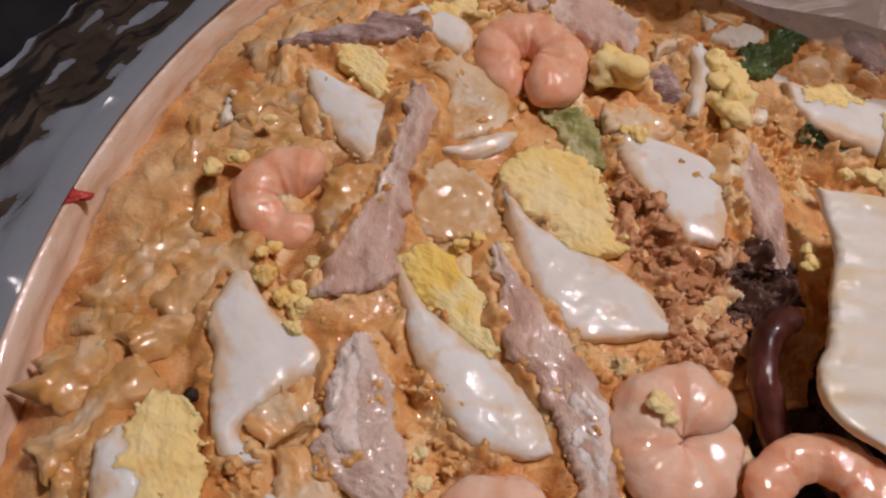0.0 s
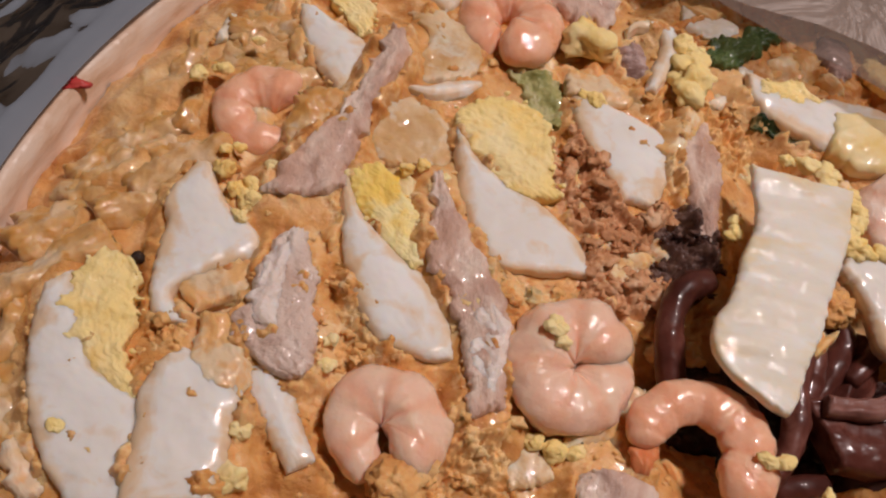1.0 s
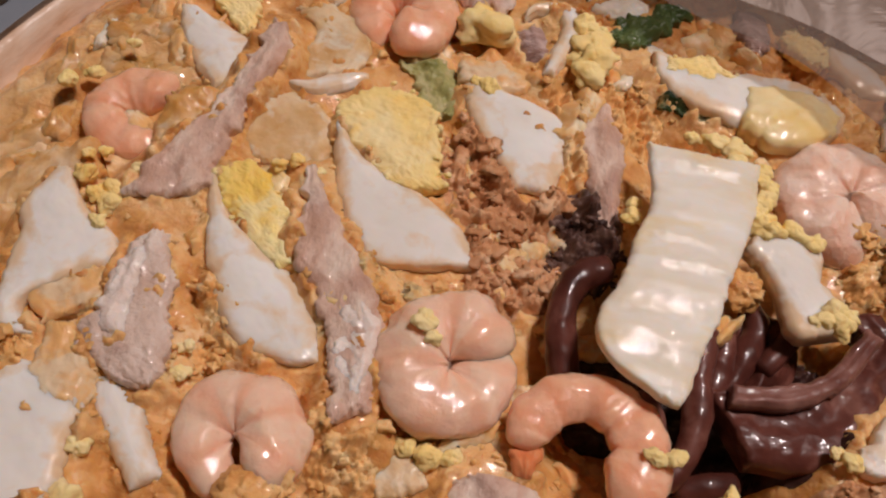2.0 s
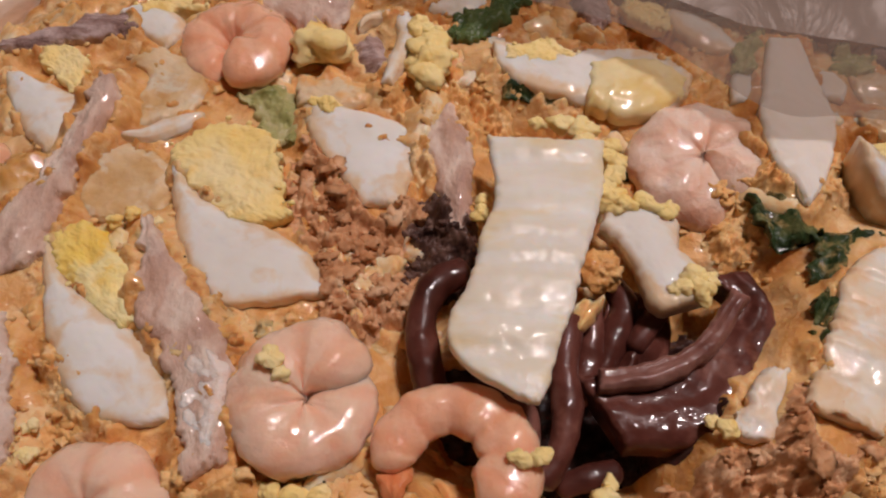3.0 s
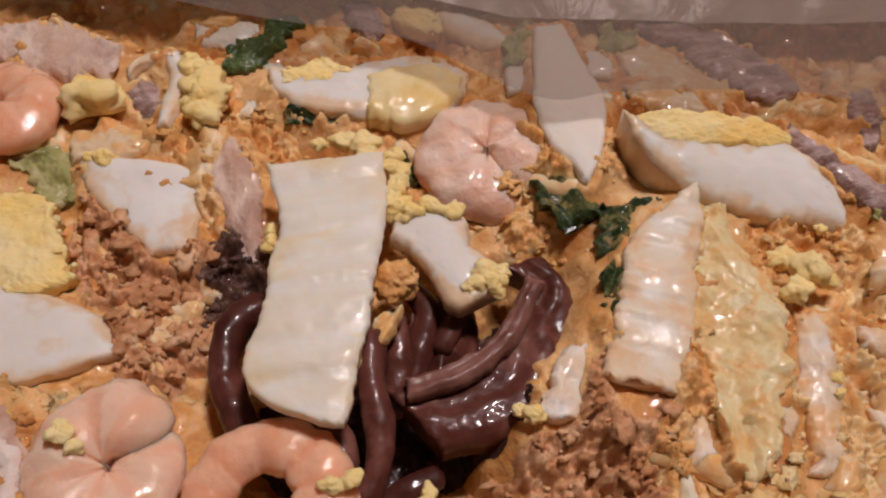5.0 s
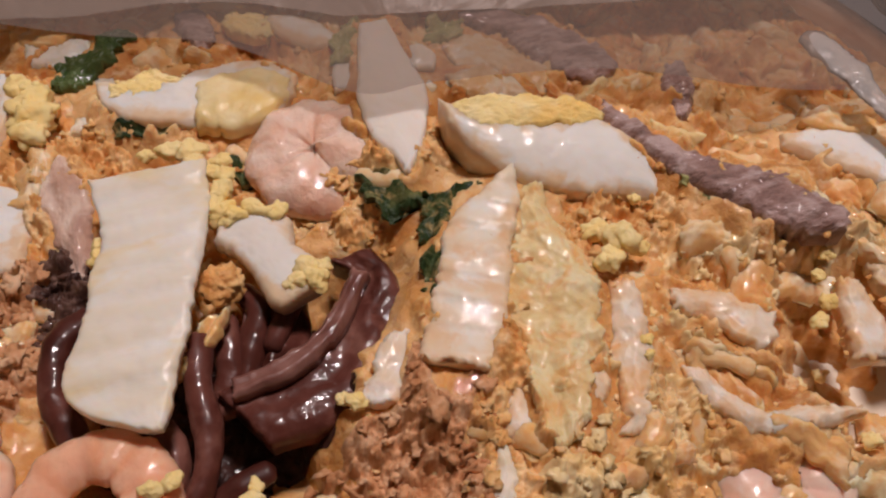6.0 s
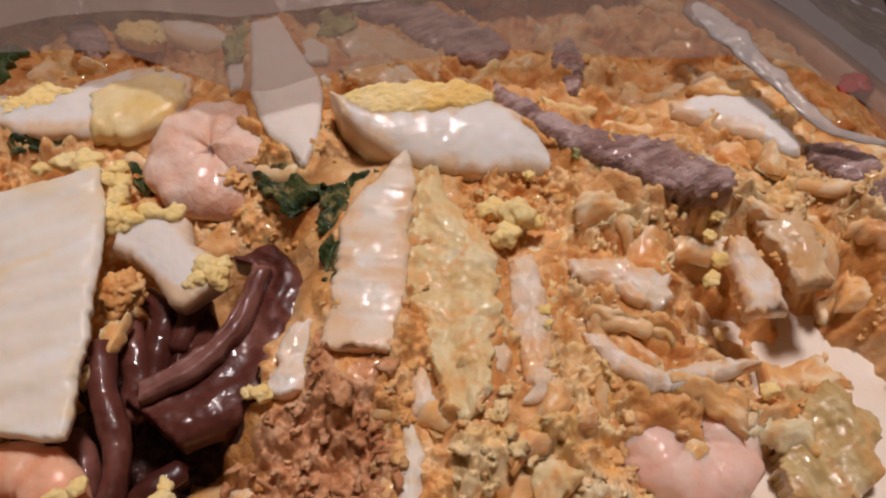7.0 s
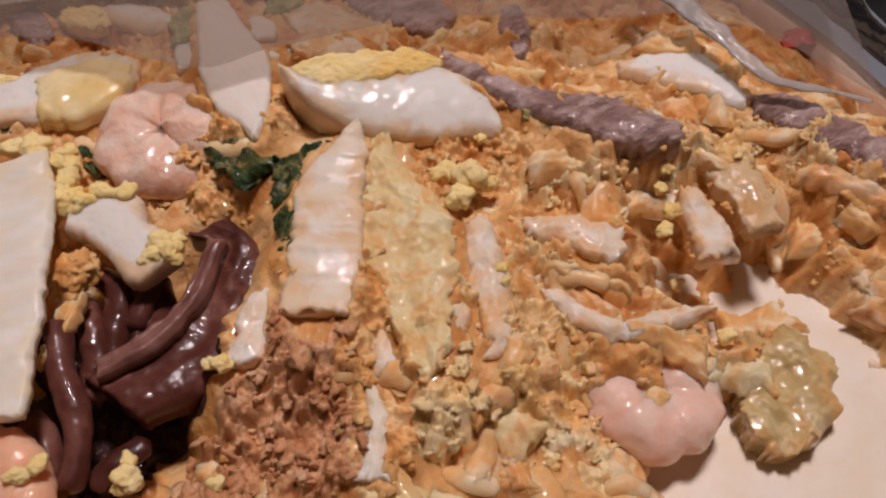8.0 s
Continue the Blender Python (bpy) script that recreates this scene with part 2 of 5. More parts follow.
def shrimp_material(name, flesh, band):
    """Pink translucent flesh with orange bands round each segment, along the length of the body."""
    mat = material(name, [flesh, tuple(min(1, c * 1.12) for c in flesh)], 110, 0.30, 0.1, 0.35, 420, 0.66, 0.6, bump_depth=0.0009, wet=1150, wet_depth=0.00016, deep=0.0034)
    nodes, links = mat.node_tree.nodes, mat.node_tree.links
    bsdf = nodes["Principled BSDF"]
    was = bsdf.inputs["Base Color"].links[0].from_socket
    uv = nodes.new("ShaderNodeUVMap")
    uv.uv_map = "length"
    wave = nodes.new("ShaderNodeTexWave")
    wave.bands_direction = "X"
    wave.inputs["Scale"].default_value, wave.inputs["Distortion"].default_value = 0.32, 5.0
    wave.inputs["Detail"].default_value, wave.inputs["Detail Scale"].default_value = 3.0, 1.6
    links.new(uv.outputs["UV"], wave.inputs["Vector"])
    cut = nodes.new("ShaderNodeMapRange")
    cut.inputs["From Min"].default_value, cut.inputs["From Max"].default_value = 0.35, 1.0
    cut.inputs["To Max"].default_value = 0.38
    links.new(wave.outputs["Fac"], cut.inputs["Value"])
    mix = nodes.new("ShaderNodeMix")
    mix.data_type = "RGBA"
    links.new(cut.outputs["Result"], mix.inputs["Factor"])
    links.new(was, mix.inputs["A"])
    mix.inputs["B"].default_value = (*band, 1)
    links.new(mix.outputs["Result"], bsdf.inputs["Base Color"])
    return mat


SHRIMP = shrimp_material("shrimp_pink", (0.92, 0.60, 0.45), (0.90, 0.40, 0.20))
SHRIMP_ORANGE = shrimp_material("shrimp_orange", (0.87, 0.50, 0.33), (0.84, 0.33, 0.15))
SHRIMP_PALE = shrimp_material("shrimp_pale", (0.95, 0.62, 0.51), (0.93, 0.50, 0.37))
SHRIMP_CRUSTED = material("crusted_shrimp", [(0.84, 0.50, 0.35), (0.90, 0.64, 0.51), (0.91, 0.72, 0.61)], 90, 0.36, 0.12, 0.6, 380, 0.6, 0.55, bump_depth=0.0012, wet=1000, wet_depth=0.00016, deep=0.003)
SHRIMP_TAIL = material("shrimp_tail", [(0.72, 0.20, 0.07), (0.74, 0.32, 0.14)], 260, 0.25, 0.1, 0.4, 700, 0.3, 0.3)


def film_material(name, clear, tint, haze, rough, crinkle, crease=0.6, ior=1.4):
    """Thin plastic: mostly clear, with a milky part and a gloss; fine creases."""
    mat = bpy.data.materials.new(name)
    mat.use_nodes = True
    nodes, links = mat.node_tree.nodes, mat.node_tree.links
    nodes.remove(nodes["Principled BSDF"])
    geo = nodes.new("ShaderNodeNewGeometry")
    n = nodes.new("ShaderNodeTexNoise")
    n.inputs["Scale"].default_value, n.inputs["Detail"].default_value, n.inputs["Distortion"].default_value = crinkle, 4.0, 1.5
    links.new(geo.outputs["Position"], n.inputs["Vector"])
    relief = nodes.new("ShaderNodeBump")
    relief.inputs["Strength"].default_value, relief.inputs["Distance"].default_value = crease, 0.004
    links.new(n.outputs["Fac"], relief.inputs["Height"])
    see = nodes.new("ShaderNodeBsdfTransparent")
    see.inputs["Color"].default_value = (*clear, 1)
    milk = nodes.new("ShaderNodeBsdfDiffuse")
    milk.inputs["Color"].default_value = (*tint, 1)
    links.new(relief.outputs["Normal"], milk.inputs["Normal"])
    gloss = nodes.new("ShaderNodeBsdfGlossy")
    gloss.inputs["Roughness"].default_value = rough
    links.new(relief.outputs["Normal"], gloss.inputs["Normal"])
    body = nodes.new("ShaderNodeMixShader")
    body.inputs["Fac"].default_value = haze
    links.new(see.outputs[0], body.inputs[1])
    links.new(milk.outputs[0], body.inputs[2])
    skin = nodes.new("ShaderNodeMixShader")
    fres = nodes.new("ShaderNodeFresnel")
    fres.inputs["IOR"].default_value = ior
    links.new(relief.outputs["Normal"], fres.inputs["Normal"])
    links.new(fres.outputs[0], skin.inputs["Fac"])
    links.new(body.outputs[0], skin.inputs[1])
    links.new(gloss.outputs[0], skin.inputs[2])
    links.new(skin.outputs[0], nodes["Material Output"].inputs["Surface"])
    return mat


def add_ribs(mat, scale, depth, tint):
    """Ribs across the length of a stalk: soft relief and paler lines."""
    nodes, links = mat.node_tree.nodes, mat.node_tree.links
    bsdf = nodes["Principled BSDF"]
    uv = nodes.new("ShaderNodeUVMap")
    uv.uv_map = "length"
    wave = nodes.new("ShaderNodeTexWave")
    wave.bands_direction = "X"
    wave.inputs["Scale"].default_value, wave.inputs["Distortion"].default_value = scale, 3.0
    wave.inputs["Detail"].default_value, wave.inputs["Detail Scale"].default_value = 2.0, 0.8
    links.new(uv.outputs["UV"], wave.inputs["Vector"])
    ribs = nodes.new("ShaderNodeBump")
    ribs.inputs["Strength"].default_value, ribs.inputs["Distance"].default_value = 0.8, depth
    links.new(wave.outputs["Fac"], ribs.inputs["Height"])
    links.new(bsdf.inputs["Normal"].links[0].from_socket, ribs.inputs["Normal"])
    links.new(ribs.outputs["Normal"], bsdf.inputs["Normal"])
    mix = nodes.new("ShaderNodeMix")
    mix.data_type = "RGBA"
    cut = nodes.new("ShaderNodeMapRange")
    cut.inputs["From Min"].default_value, cut.inputs["To Max"].default_value = 0.3, 0.45
    links.new(wave.outputs["Fac"], cut.inputs["Value"])
    links.new(cut.outputs["Result"], mix.inputs["Factor"])
    links.new(bsdf.inputs["Base Color"].links[0].from_socket, mix.inputs["A"])
    mix.inputs["B"].default_value = (*tint, 1)
    links.new(mix.outputs["Result"], bsdf.inputs["Base Color"])


add_ribs(CABBAGE, 0.36, 0.0005, (0.84, 0.76, 0.62))
add_ribs(CABBAGE_COATED, 0.36, 0.0009, (0.85, 0.72, 0.54))
add_ribs(CABBAGE_SAUCED, 0.36, 0.0006, (0.82, 0.62, 0.40))
PORK_PALE = material("pale_pork", [(0.60, 0.42, 0.33), (0.76, 0.60, 0.51), (0.85, 0.74, 0.66)], 60, 0.45, 0.12, 0.8, 500, 0.35, 0.4,
                     bump_depth=0.0014, smear=((0.50, 0.33, 0.28), 45, 0.54, 0.66))
PORK_FAT = material("pork_fat", [(0.78, 0.62, 0.53), (0.86, 0.75, 0.68), (0.89, 0.82, 0.77)], 60, 0.4, 0.12, 0.6, 600, 0.55, 0.45, bump_depth=0.001, smear=((0.70, 0.50, 0.40), 45, 0.56, 0.70))
FILM_CLEAR = film_material("clear_film", (0.93, 0.93, 0.94), (0.25, 0.275, 0.315), 0.84, 0.10, 20, 0.18, 1.22)
# thin film; its clear colour is darkened to carry the flap's shade too
FILM_THIN_SHADE = film_material("thin_film_shade", (0.74, 0.71, 0.69), (0.48, 0.40, 0.35), 0.24, 0.15, 30)
FILM_MILKY = film_material("milky_film", (0.85, 0.82, 0.78), (0.56, 0.47, 0.41), 0.80, 0.3, 25)
FILM_FOLD = film_material("film_fold", (0.9, 0.9, 0.9), (0.78, 0.72, 0.68), 0.45, 0.15, 60)

# ---- mesh builders; plan lengths in centimetres ----
CM = 0.01


def wobble(p, freq, seed=0.0):
    return noise.fractal(Vector((p[0] * freq + seed * 7.3, p[1] * freq - seed * 3.1, p[2] * freq + seed)), 0.9, 2.1, 4)


def mesh_object(name, verts, faces, mat, parent=None, label="", origin=(0, 0, 0), smooth=True, uvs=None):
    """One mesh; verts in centimetres of the plan, kept relative to origin (also centimetres)."""
    data = bpy.data.meshes.new(name)
    ox, oy, oz = origin
    data.from_pydata([((x - ox) * CM, (y - oy) * CM, (z - oz) * CM) for x, y, z in verts], [], faces)
    if smooth:
        data.polygons.foreach_set("use_smooth", [True] * len(data.polygons))
    if uvs:
        layer = data.uv_layers.new(name="length")
        loops = np.empty(len(data.loops), dtype=np.int32)
        data.loops.foreach_get("vertex_index", loops)
        layer.data.foreach_set("uv", np.array(uvs, dtype=np.float32)[loops].ravel())
    data.materials.append(mat)
    data.update()
    ob = new(name, data)
    if parent:
        ob.parent = parent
    else:
        ob.location = (ox * CM, oy * CM, oz * CM)
    if label:
        tagged(ob, label)
    return ob


def thing(name, at, label, category, group="", kind=""):
    ob = new(name)
    ob.empty_display_size = 0.01
    ob.location = (at[0] * CM, at[1] * CM, at[2] * CM)
    return tagged(ob, label, category, group, kind)


def spline(rows, step=0.12):
    """Smooth rows of numbers through the stations given, about step apart in the plan."""
    pts = [np.array(r, float) for r in rows]
    pts = [2 * pts[0] - pts[1]] + pts + [2 * pts[-1] - pts[-2]]
    res = []
    for a, b, c, d in zip(pts, pts[1:], pts[2:], pts[3:]):
        count = max(2, int(np.linalg.norm((c - b)[:2]) / step))
        for k in range(count):
            s = k / count
            res.append(0.5 * (2 * b + (c - a) * s + (2 * a - 5 * b + 4 * c - d) * s * s + (3 * b - a - 3 * c + d) * s ** 3))
    res.append(pts[-2])
    return res


def ribbon(rows, z, thick, ragged=0.06, rough=0.03, freq=1.6, ridge=0.0, dome=0.0, bevel=0.10, across=18, seed=0.0, fibre=0.0,
           fold=0.0, slope=(0.0, 0.0), flare=0.0, step=0.11, knob=0.0, tear=0.07, sag=0.09):
    """A cut slab along a spine: rows of x, y, half width and the angle of the cut across. Its top lies near z; its margin is torn and sags."""
    line = spline(rows, step)
    count, verts, uvs, run = len(line), [], [], 0.0
    mx, my = middle(rows)
    bevel = min(bevel, thick * 0.4)
    arcs = [math.radians(a) for a in (65, 35, 0)]
    cum = [0.0]
    for a, b in zip(line, line[1:]):
        cum.append(cum[-1] + math.hypot(b[0] - a[0], b[1] - a[1]))
    for k, (x, y, w, cut) in enumerate(line):
        a, b = line[max(0, k - 1)], line[min(count - 1, k + 1)]
        run, ends = cum[k], min(cum[k], cum[-1] - cum[k])
        tx, ty = b[0] - a[0], b[1] - a[1]
        size = max(1e-6, math.hypot(tx, ty))
        tx, ty = tx / size, ty / size
        cx, cy = math.cos(radians(cut)), math.sin(radians(cut))
        w = max(w, 0.06)
        tip = k in (0, count - 1)

        def margin(level):
            m = w * (1 + ragged * 2.0 * wobble((x, y, level), freq, seed)) + 0.35 * ragged * wobble((x, y, level - 2), freq * 3.5, seed)
            m += tear * (0.9 * wobble((x, y, level + 4), 2.6, seed) + 0.5 * wobble((x, y, level + 5), 7.0, seed))
            m -= tear * 5.0 * max(0.0, wobble((x, y, level + 6), 1.1, seed) - 0.42)
            return max(m, 0.3 * w, 0.05)

        right, left = margin(3.0), margin(9.0)
        section = [(-left + min(bevel, left * 0.4) + (left + right - min(bevel, left * 0.4) - min(bevel, right * 0.4)) * i / (across - 1), 0.0)
                   for i in range(across)]
        section += [(right - bevel + bevel * math.cos(g), -bevel + bevel * math.sin(g)) for g in arcs if right > bevel]
        if right <= bevel:
            section += [(right, -bevel * 0.5)] * 3
        section += [(right + flare, -thick), (0.0, -thick), (-left - flare, -thick)]
        section += [(-left + bevel - bevel * math.cos(g), -bevel + bevel * math.sin(g)) for g in reversed(arcs)] if left > bevel else [(-left, -bevel * 0.5)] * 3
        fade = max(0.0, 1 - ends / 0.6)
        for j, (u, drop) in enumerate(section):
            px, py = x + cx * u, y + cy * u
            if fade:
                jut = fade * tear * (1.8 * wobble((px, py, 2.0), 1.7, seed + 1) + 0.9 * wobble((px, py, 5.0), 6.0, seed + 1))
                px, py = px + tx * jut, py + ty * jut
            pz = z + drop + slope[0] * (px - mx) + slope[1] * (py - my)
            top = j < across
            q = u / w
            rim = max(0.0, min(right - u, left + u, ends + 0.04)) if top else 0.0
            if top or drop > -thick:
                pz += dome * (1 - min(1.0, q * q)) + rough * (2.0 * wobble((px, py, z), freq, seed + 2) + 0.6 * wobble((px, py, z), freq * 4, seed + 4))
                pz -= sag * math.exp(-rim / 0.2) * max(0.0, 0.8 + 1.6 * wobble((px, py, z), 1.3, seed + 6))
                if ridge:
                    pz += ridge * math.sin(run * 4.1 + 0.5 * q + 1.5 * wobble((px, py, 0), 0.4, seed)) * (0.55 + 0.45 * math.sin(run * 1.1 + 1))
                if fibre:
                    pz += fibre * math.sin(u * 13 + 4 * wobble((px, py, 0), 0.9, seed))
                if knob:
                    pz += knob * 1.5 * noise.fractal(Vector((px * 1.3, py * 1.3, seed)), 0.5, 2.1, 5)
                if fold:
                    pz += fold * math.sin(q * 4 + 2.5 * wobble((px, py, 0), 0.5, seed)) + 0.15 * fold * math.sin(q * 11 + run)
            if tip and top:
                pz -= bevel * 0.8
            verts.append((px, py, pz))
            uvs.append((run, rim))
    n = len(section)
    faces = [(k * n + j, (k + 1) * n + j, (k + 1) * n + (j + 1) % n, k * n + (j + 1) % n) for k in range(count - 1) for j in range(n)]
    faces += [tuple(range(n)), tuple(range(count * n - 1, (count - 1) * n - 1, -1))]
    turned = math.cos(radians(rows[0][3])) * (rows[-1][1] - rows[0][1]) - math.sin(radians(rows[0][3])) * (rows[-1][0] - rows[0][0])
    if turned > 0:
        faces = [f[::-1] for f in faces]
    return verts, faces, uvs


def middle(rows):
    return (sum(r[0] for r in rows) / len(rows), sum(r[1] for r in rows) / len(rows))


def lump(centre, radius, flat=0.75, rough=0.28, freq=1.6, seed=0.0, rings=9, around=14, aspect=0.0):
    """A crumbly clump."""
    cx, cy, cz = centre
    verts, faces = [(cx, cy, cz + radius * flat)], []
    for k in range(1, rings):
        phi = math.pi * k / rings
        for j in range(around):
            th = 2 * math.pi * j / around
            d = Vector((math.sin(phi) * math.cos(th), math.sin(phi) * math.sin(th), math.cos(phi)))
            r = radius * (1 + rough * 2 * wobble((cx + d.x * radius, cy + d.y * radius, cz + d.z * radius), freq / max(radius, 0.1), seed))
            verts.append((cx + d.x * r, cy + d.y * r * (aspect or 0.8 + 0.3 * math.sin(seed * 5.1)), cz + d.z * r * flat))
    verts.append((cx, cy, cz - radius * flat))
    last = len(verts) - 1
    for j in range(around):
        faces.append((0, 1 + j, 1 + (j + 1) % around))
        faces.append((last, last - around + (j + 1) % around, last - around + j))
        for k in range(rings - 2):
            a = 1 + k * around
            faces.append((a + j, a + around + j, a + around + (j + 1) % around, a + (j + 1) % around))
    return verts, faces


def crumble(centre, radius, flat, seed):
    """A broken crumb: facets and fine grain rather than a round ball."""
    cx, cy, cz = centre
    verts, faces = lump(centre, radius, flat, 0.10, 1.2, seed, 22, 32, 0.9)
    res = []
    for x, y, z in verts:
        d = Vector((x - cx, y - cy, z - cz))
        p = d / max(radius, 0.1)
        g = noise.voronoi(p * 1.5 + Vector((seed, 2 * seed, 0)))[0]
        k = 0.86 + 0.5 * noise.noise(p * 1.1 + Vector((seed, 0, 5))) + 0.12 * min(0.8, g[1] - g[0]) + 0.14 * noise.fractal(p * 3.5 + Vector((seed, 0, 0)), 0.8, 2.0, 3)
        res.append((cx + d.x * k, cy + d.y * k, cz + d.z * k))
    return res, faces


def tube(rows, around=16, wave=0.0, wave_len=1.0, rough=0.03, flat=1.0, seed=0.0, step=0.12, freq=1.5):
    """A round strand: rows of x, y, z and radius."""
    line = spline(rows, step)
    count, verts, uvs, run = len(line), [], [], 0.0
    for k, (x, y, z, r) in enumerate(line):
        a, b = line[max(0, k - 1)], line[min(count - 1, k + 1)]
        t = Vector((b[0] - a[0], b[1] - a[1], b[2] - a[2]))
        run += t.length / 2
        t.normalize()
        side = t.cross(Vector((0, 0, 1)))
        side = side.normalized() if side.length > 1e-4 else Vector((1, 0, 0))
        up = side.cross(t)
        s = min(k, count - 1 - k) * step
        cap = min(1.0, math.sqrt(s * 2 / max(r, 0.05) + 0.03)) if s < r else 1.0
        fat = max(r, 0.05) * cap * (1 + wave * (1 - 2 * abs(math.sin(math.pi * run / wave_len)) ** 8))
        for j in range(around):
            ang = 2 * math.pi * j / around
            p = Vector((x, y, z)) + side * math.cos(ang) * fat + up * math.sin(ang) * fat * flat
            p += (p - Vector((x, y, z))) * rough * 2.5 * wobble(p, freq, seed)
            verts.append(tuple(p))
            uvs.append((run, j / around))
    faces = [(k * around + j, (k + 1) * around + j, (k + 1) * around + (j + 1) % around, k * around + (j + 1) % around)
             for k in range(count - 1) for j in range(around)]
    faces += [tuple(range(around)), tuple(range(count * around - 1, (count - 1) * around - 1, -1))]
    return verts, faces, uvs


def joined(pieces):
    verts, faces = [], []
    for v, f, *_ in pieces:
        base = len(verts)
        verts += v
        faces += [tuple(i + base for i in face) for face in f]
    return verts, faces


# ---- room, table and tray ----
TABLE_Z, TRAY_Z, CX, CY, R = -3.4, -2.5, 17.1, 6.0, 27.0


def slab_box(name, x0, x1, y0, y1, z0, z1, mat, label, category, kind="structure"):
    bm = bmesh.new()
    bmesh.ops.create_cube(bm, size=1.0, matrix=Matrix.LocRotScale(((x0 + x1) / 2, (y0 + y1) / 2, (z0 + z1) / 2), None, (x1 - x0, y1 - y0, z1 - z0)))
    data = bpy.data.meshes.new(name)
    bm.to_mesh(data)
    bm.free()
    data.materials.append(mat)
    return tagged(new(name, data), label, category, "", kind)


FLOOR = -0.784
slab_box("floor", -1.8, 2.2, -1.8, 2.2, FLOOR - 0.05, FLOOR, FLOOR_MAT, "dark brown wooden floor of the room", "floor")
slab_box("ceiling", -1.8, 2.2, -1.8, 2.2, 1.62, 1.70, CEILING_MAT, "plain pale painted ceiling of the room", "ceiling")
slab_box("wall_north", -1.8, 2.2, 2.2, 2.3, FLOOR, 1.62, WALL_MAT, "plain cream painted wall of the room", "wall")
slab_box("wall_south", -1.8, 2.2, -1.9, -1.8, FLOOR, 1.62, WALL_MAT, "plain cream painted wall of the room", "wall")
slab_box("wall_east", 2.2, 2.3, -1.9, 2.3, FLOOR, 1.62, WALL_MAT, "plain cream painted wall of the room", "wall")
slab_box("wall_west", -1.9, -1.8, -1.9, 2.3, FLOOR, 1.62, WALL_MAT, "plain cream painted wall of the room", "wall")

table = thing("table", (17, 6, TABLE_Z - 75), "black table with a smooth top under the tray", "table")


def table_part(name, x0, x1, y0, y1, z0, z1):
    bm = bmesh.new()
    bmesh.ops.create_cube(bm, size=1.0, matrix=Matrix.LocRotScale(((x0 + x1) / 2 * CM, (y0 + y1) / 2 * CM, (z0 + z1) / 2 * CM), None,
                                                                  ((x1 - x0) * CM, (y1 - y0) * CM, (z1 - z0) * CM)))
    bmesh.ops.bevel(bm, geom=bm.edges[:], offset=0.003, segments=2, affect="EDGES")
    data = bpy.data.meshes.new(name)
    bm.to_mesh(data)
    bm.free()
    data.materials.append(TABLE_MAT)
    ob = new(name, data)
    ob.parent = table


table_part("tabletop", -60, 60, -40, 40, 72, 75)
for sx in (-1, 1):
    for sy in (-1, 1):
        table_part("leg", sx * 56 - 2.5, sx * 56 + 2.5, sy * 36 - 2.5, sy * 36 + 2.5, 0, 72)


def ring_profile(profile, segments=160, ripple=0.0):
    """Turns a profile of (radius, z) round the tray's middle."""
    verts, faces, n = [], [], len(profile)
    for k in range(segments):
        a = 2 * math.pi * k / segments
        for r, z in profile:
            d = ripple * noise.noise(Vector((math.cos(a) * 9, math.sin(a) * 9, r)))
            verts.append(((r + d) * math.cos(a), (r + d) * math.sin(a), z + 0.5 * d))
    for k in range(segments):
        for j in range(n - 1):
            a, b = k * n + j, (k + 1) % segments * n + j
            faces.append((a, b, b + 1, a + 1))
    return verts, faces


tray = thing("round_tray", (CX, CY, TABLE_Z), "large round tray with a pale rim, lined with white paper", "tray")
v, f = ring_profile([(0.01, 0.0), (R - 1, 0.0), (R, 0.3), (R + 0.15, 1.6), (R + 0.1, 2.3), (R - 0.2, 2.5), (R - 0.7, 2.4), (R - 0.9, 1.9),
                     (R - 1.0, 1.1), (R - 1.4, 0.75), (0.01, 0.75)], 200, 0.25)
mesh_object("rim", v, f, RIM_MAT, tray, "pale pinkish tray body and rim")
v, f = ring_profile([(0.01, 0.90), (R - 6, 0.92), (R - 1.5, 0.98), (R - 1.9, 0.86), (0.01, 0.82)], 120, 0.1)
mesh_object("paper_lining", v, f, TRAY_WHITE, tray, "white paper lining on the tray bottom")
for mx, my, mr in ((-8.7, 12.5, 0.5), (42.8, 9.6, 0.7)):
    v, f = lump((mx - CX, my - CY, 2.42), mr, 0.12, 0.5, 1.2, 2.0, 14, 22)
    mesh_object("red_mark", v, f, RED_MARK, tray, "small red printed mark on the rim")


# ---- kinds of food ----
SERIAL = [0]


def serial():
    SERIAL[0] += 1
    return SERIAL[0] * 1.37


def margin_crumbs(rows, z, count, seed, reach=0.2, small=0.05, large=0.17):
    """Crumbs broken off along the margin of a slab."""
    pick, line, res = random.Random(int(seed * 100)), spline(rows, 0.1), []
    for k in range(count):
        x, y, w, cut = pick.choice(line)
        side = pick.choice((-1, 1)) * (w + pick.uniform(-reach, reach))
        r = small + (large - small) * pick.random() ** 2
        x, y = x + math.cos(radians(cut)) * side, y + math.sin(radians(cut)) * side
        if wobble((x, y, 0), 0.8, seed) > -0.15:
            res.append(lump((x, y, z - 0.02), r, 0.75, 0.32, 1.3, k, 8, 11))
    return res


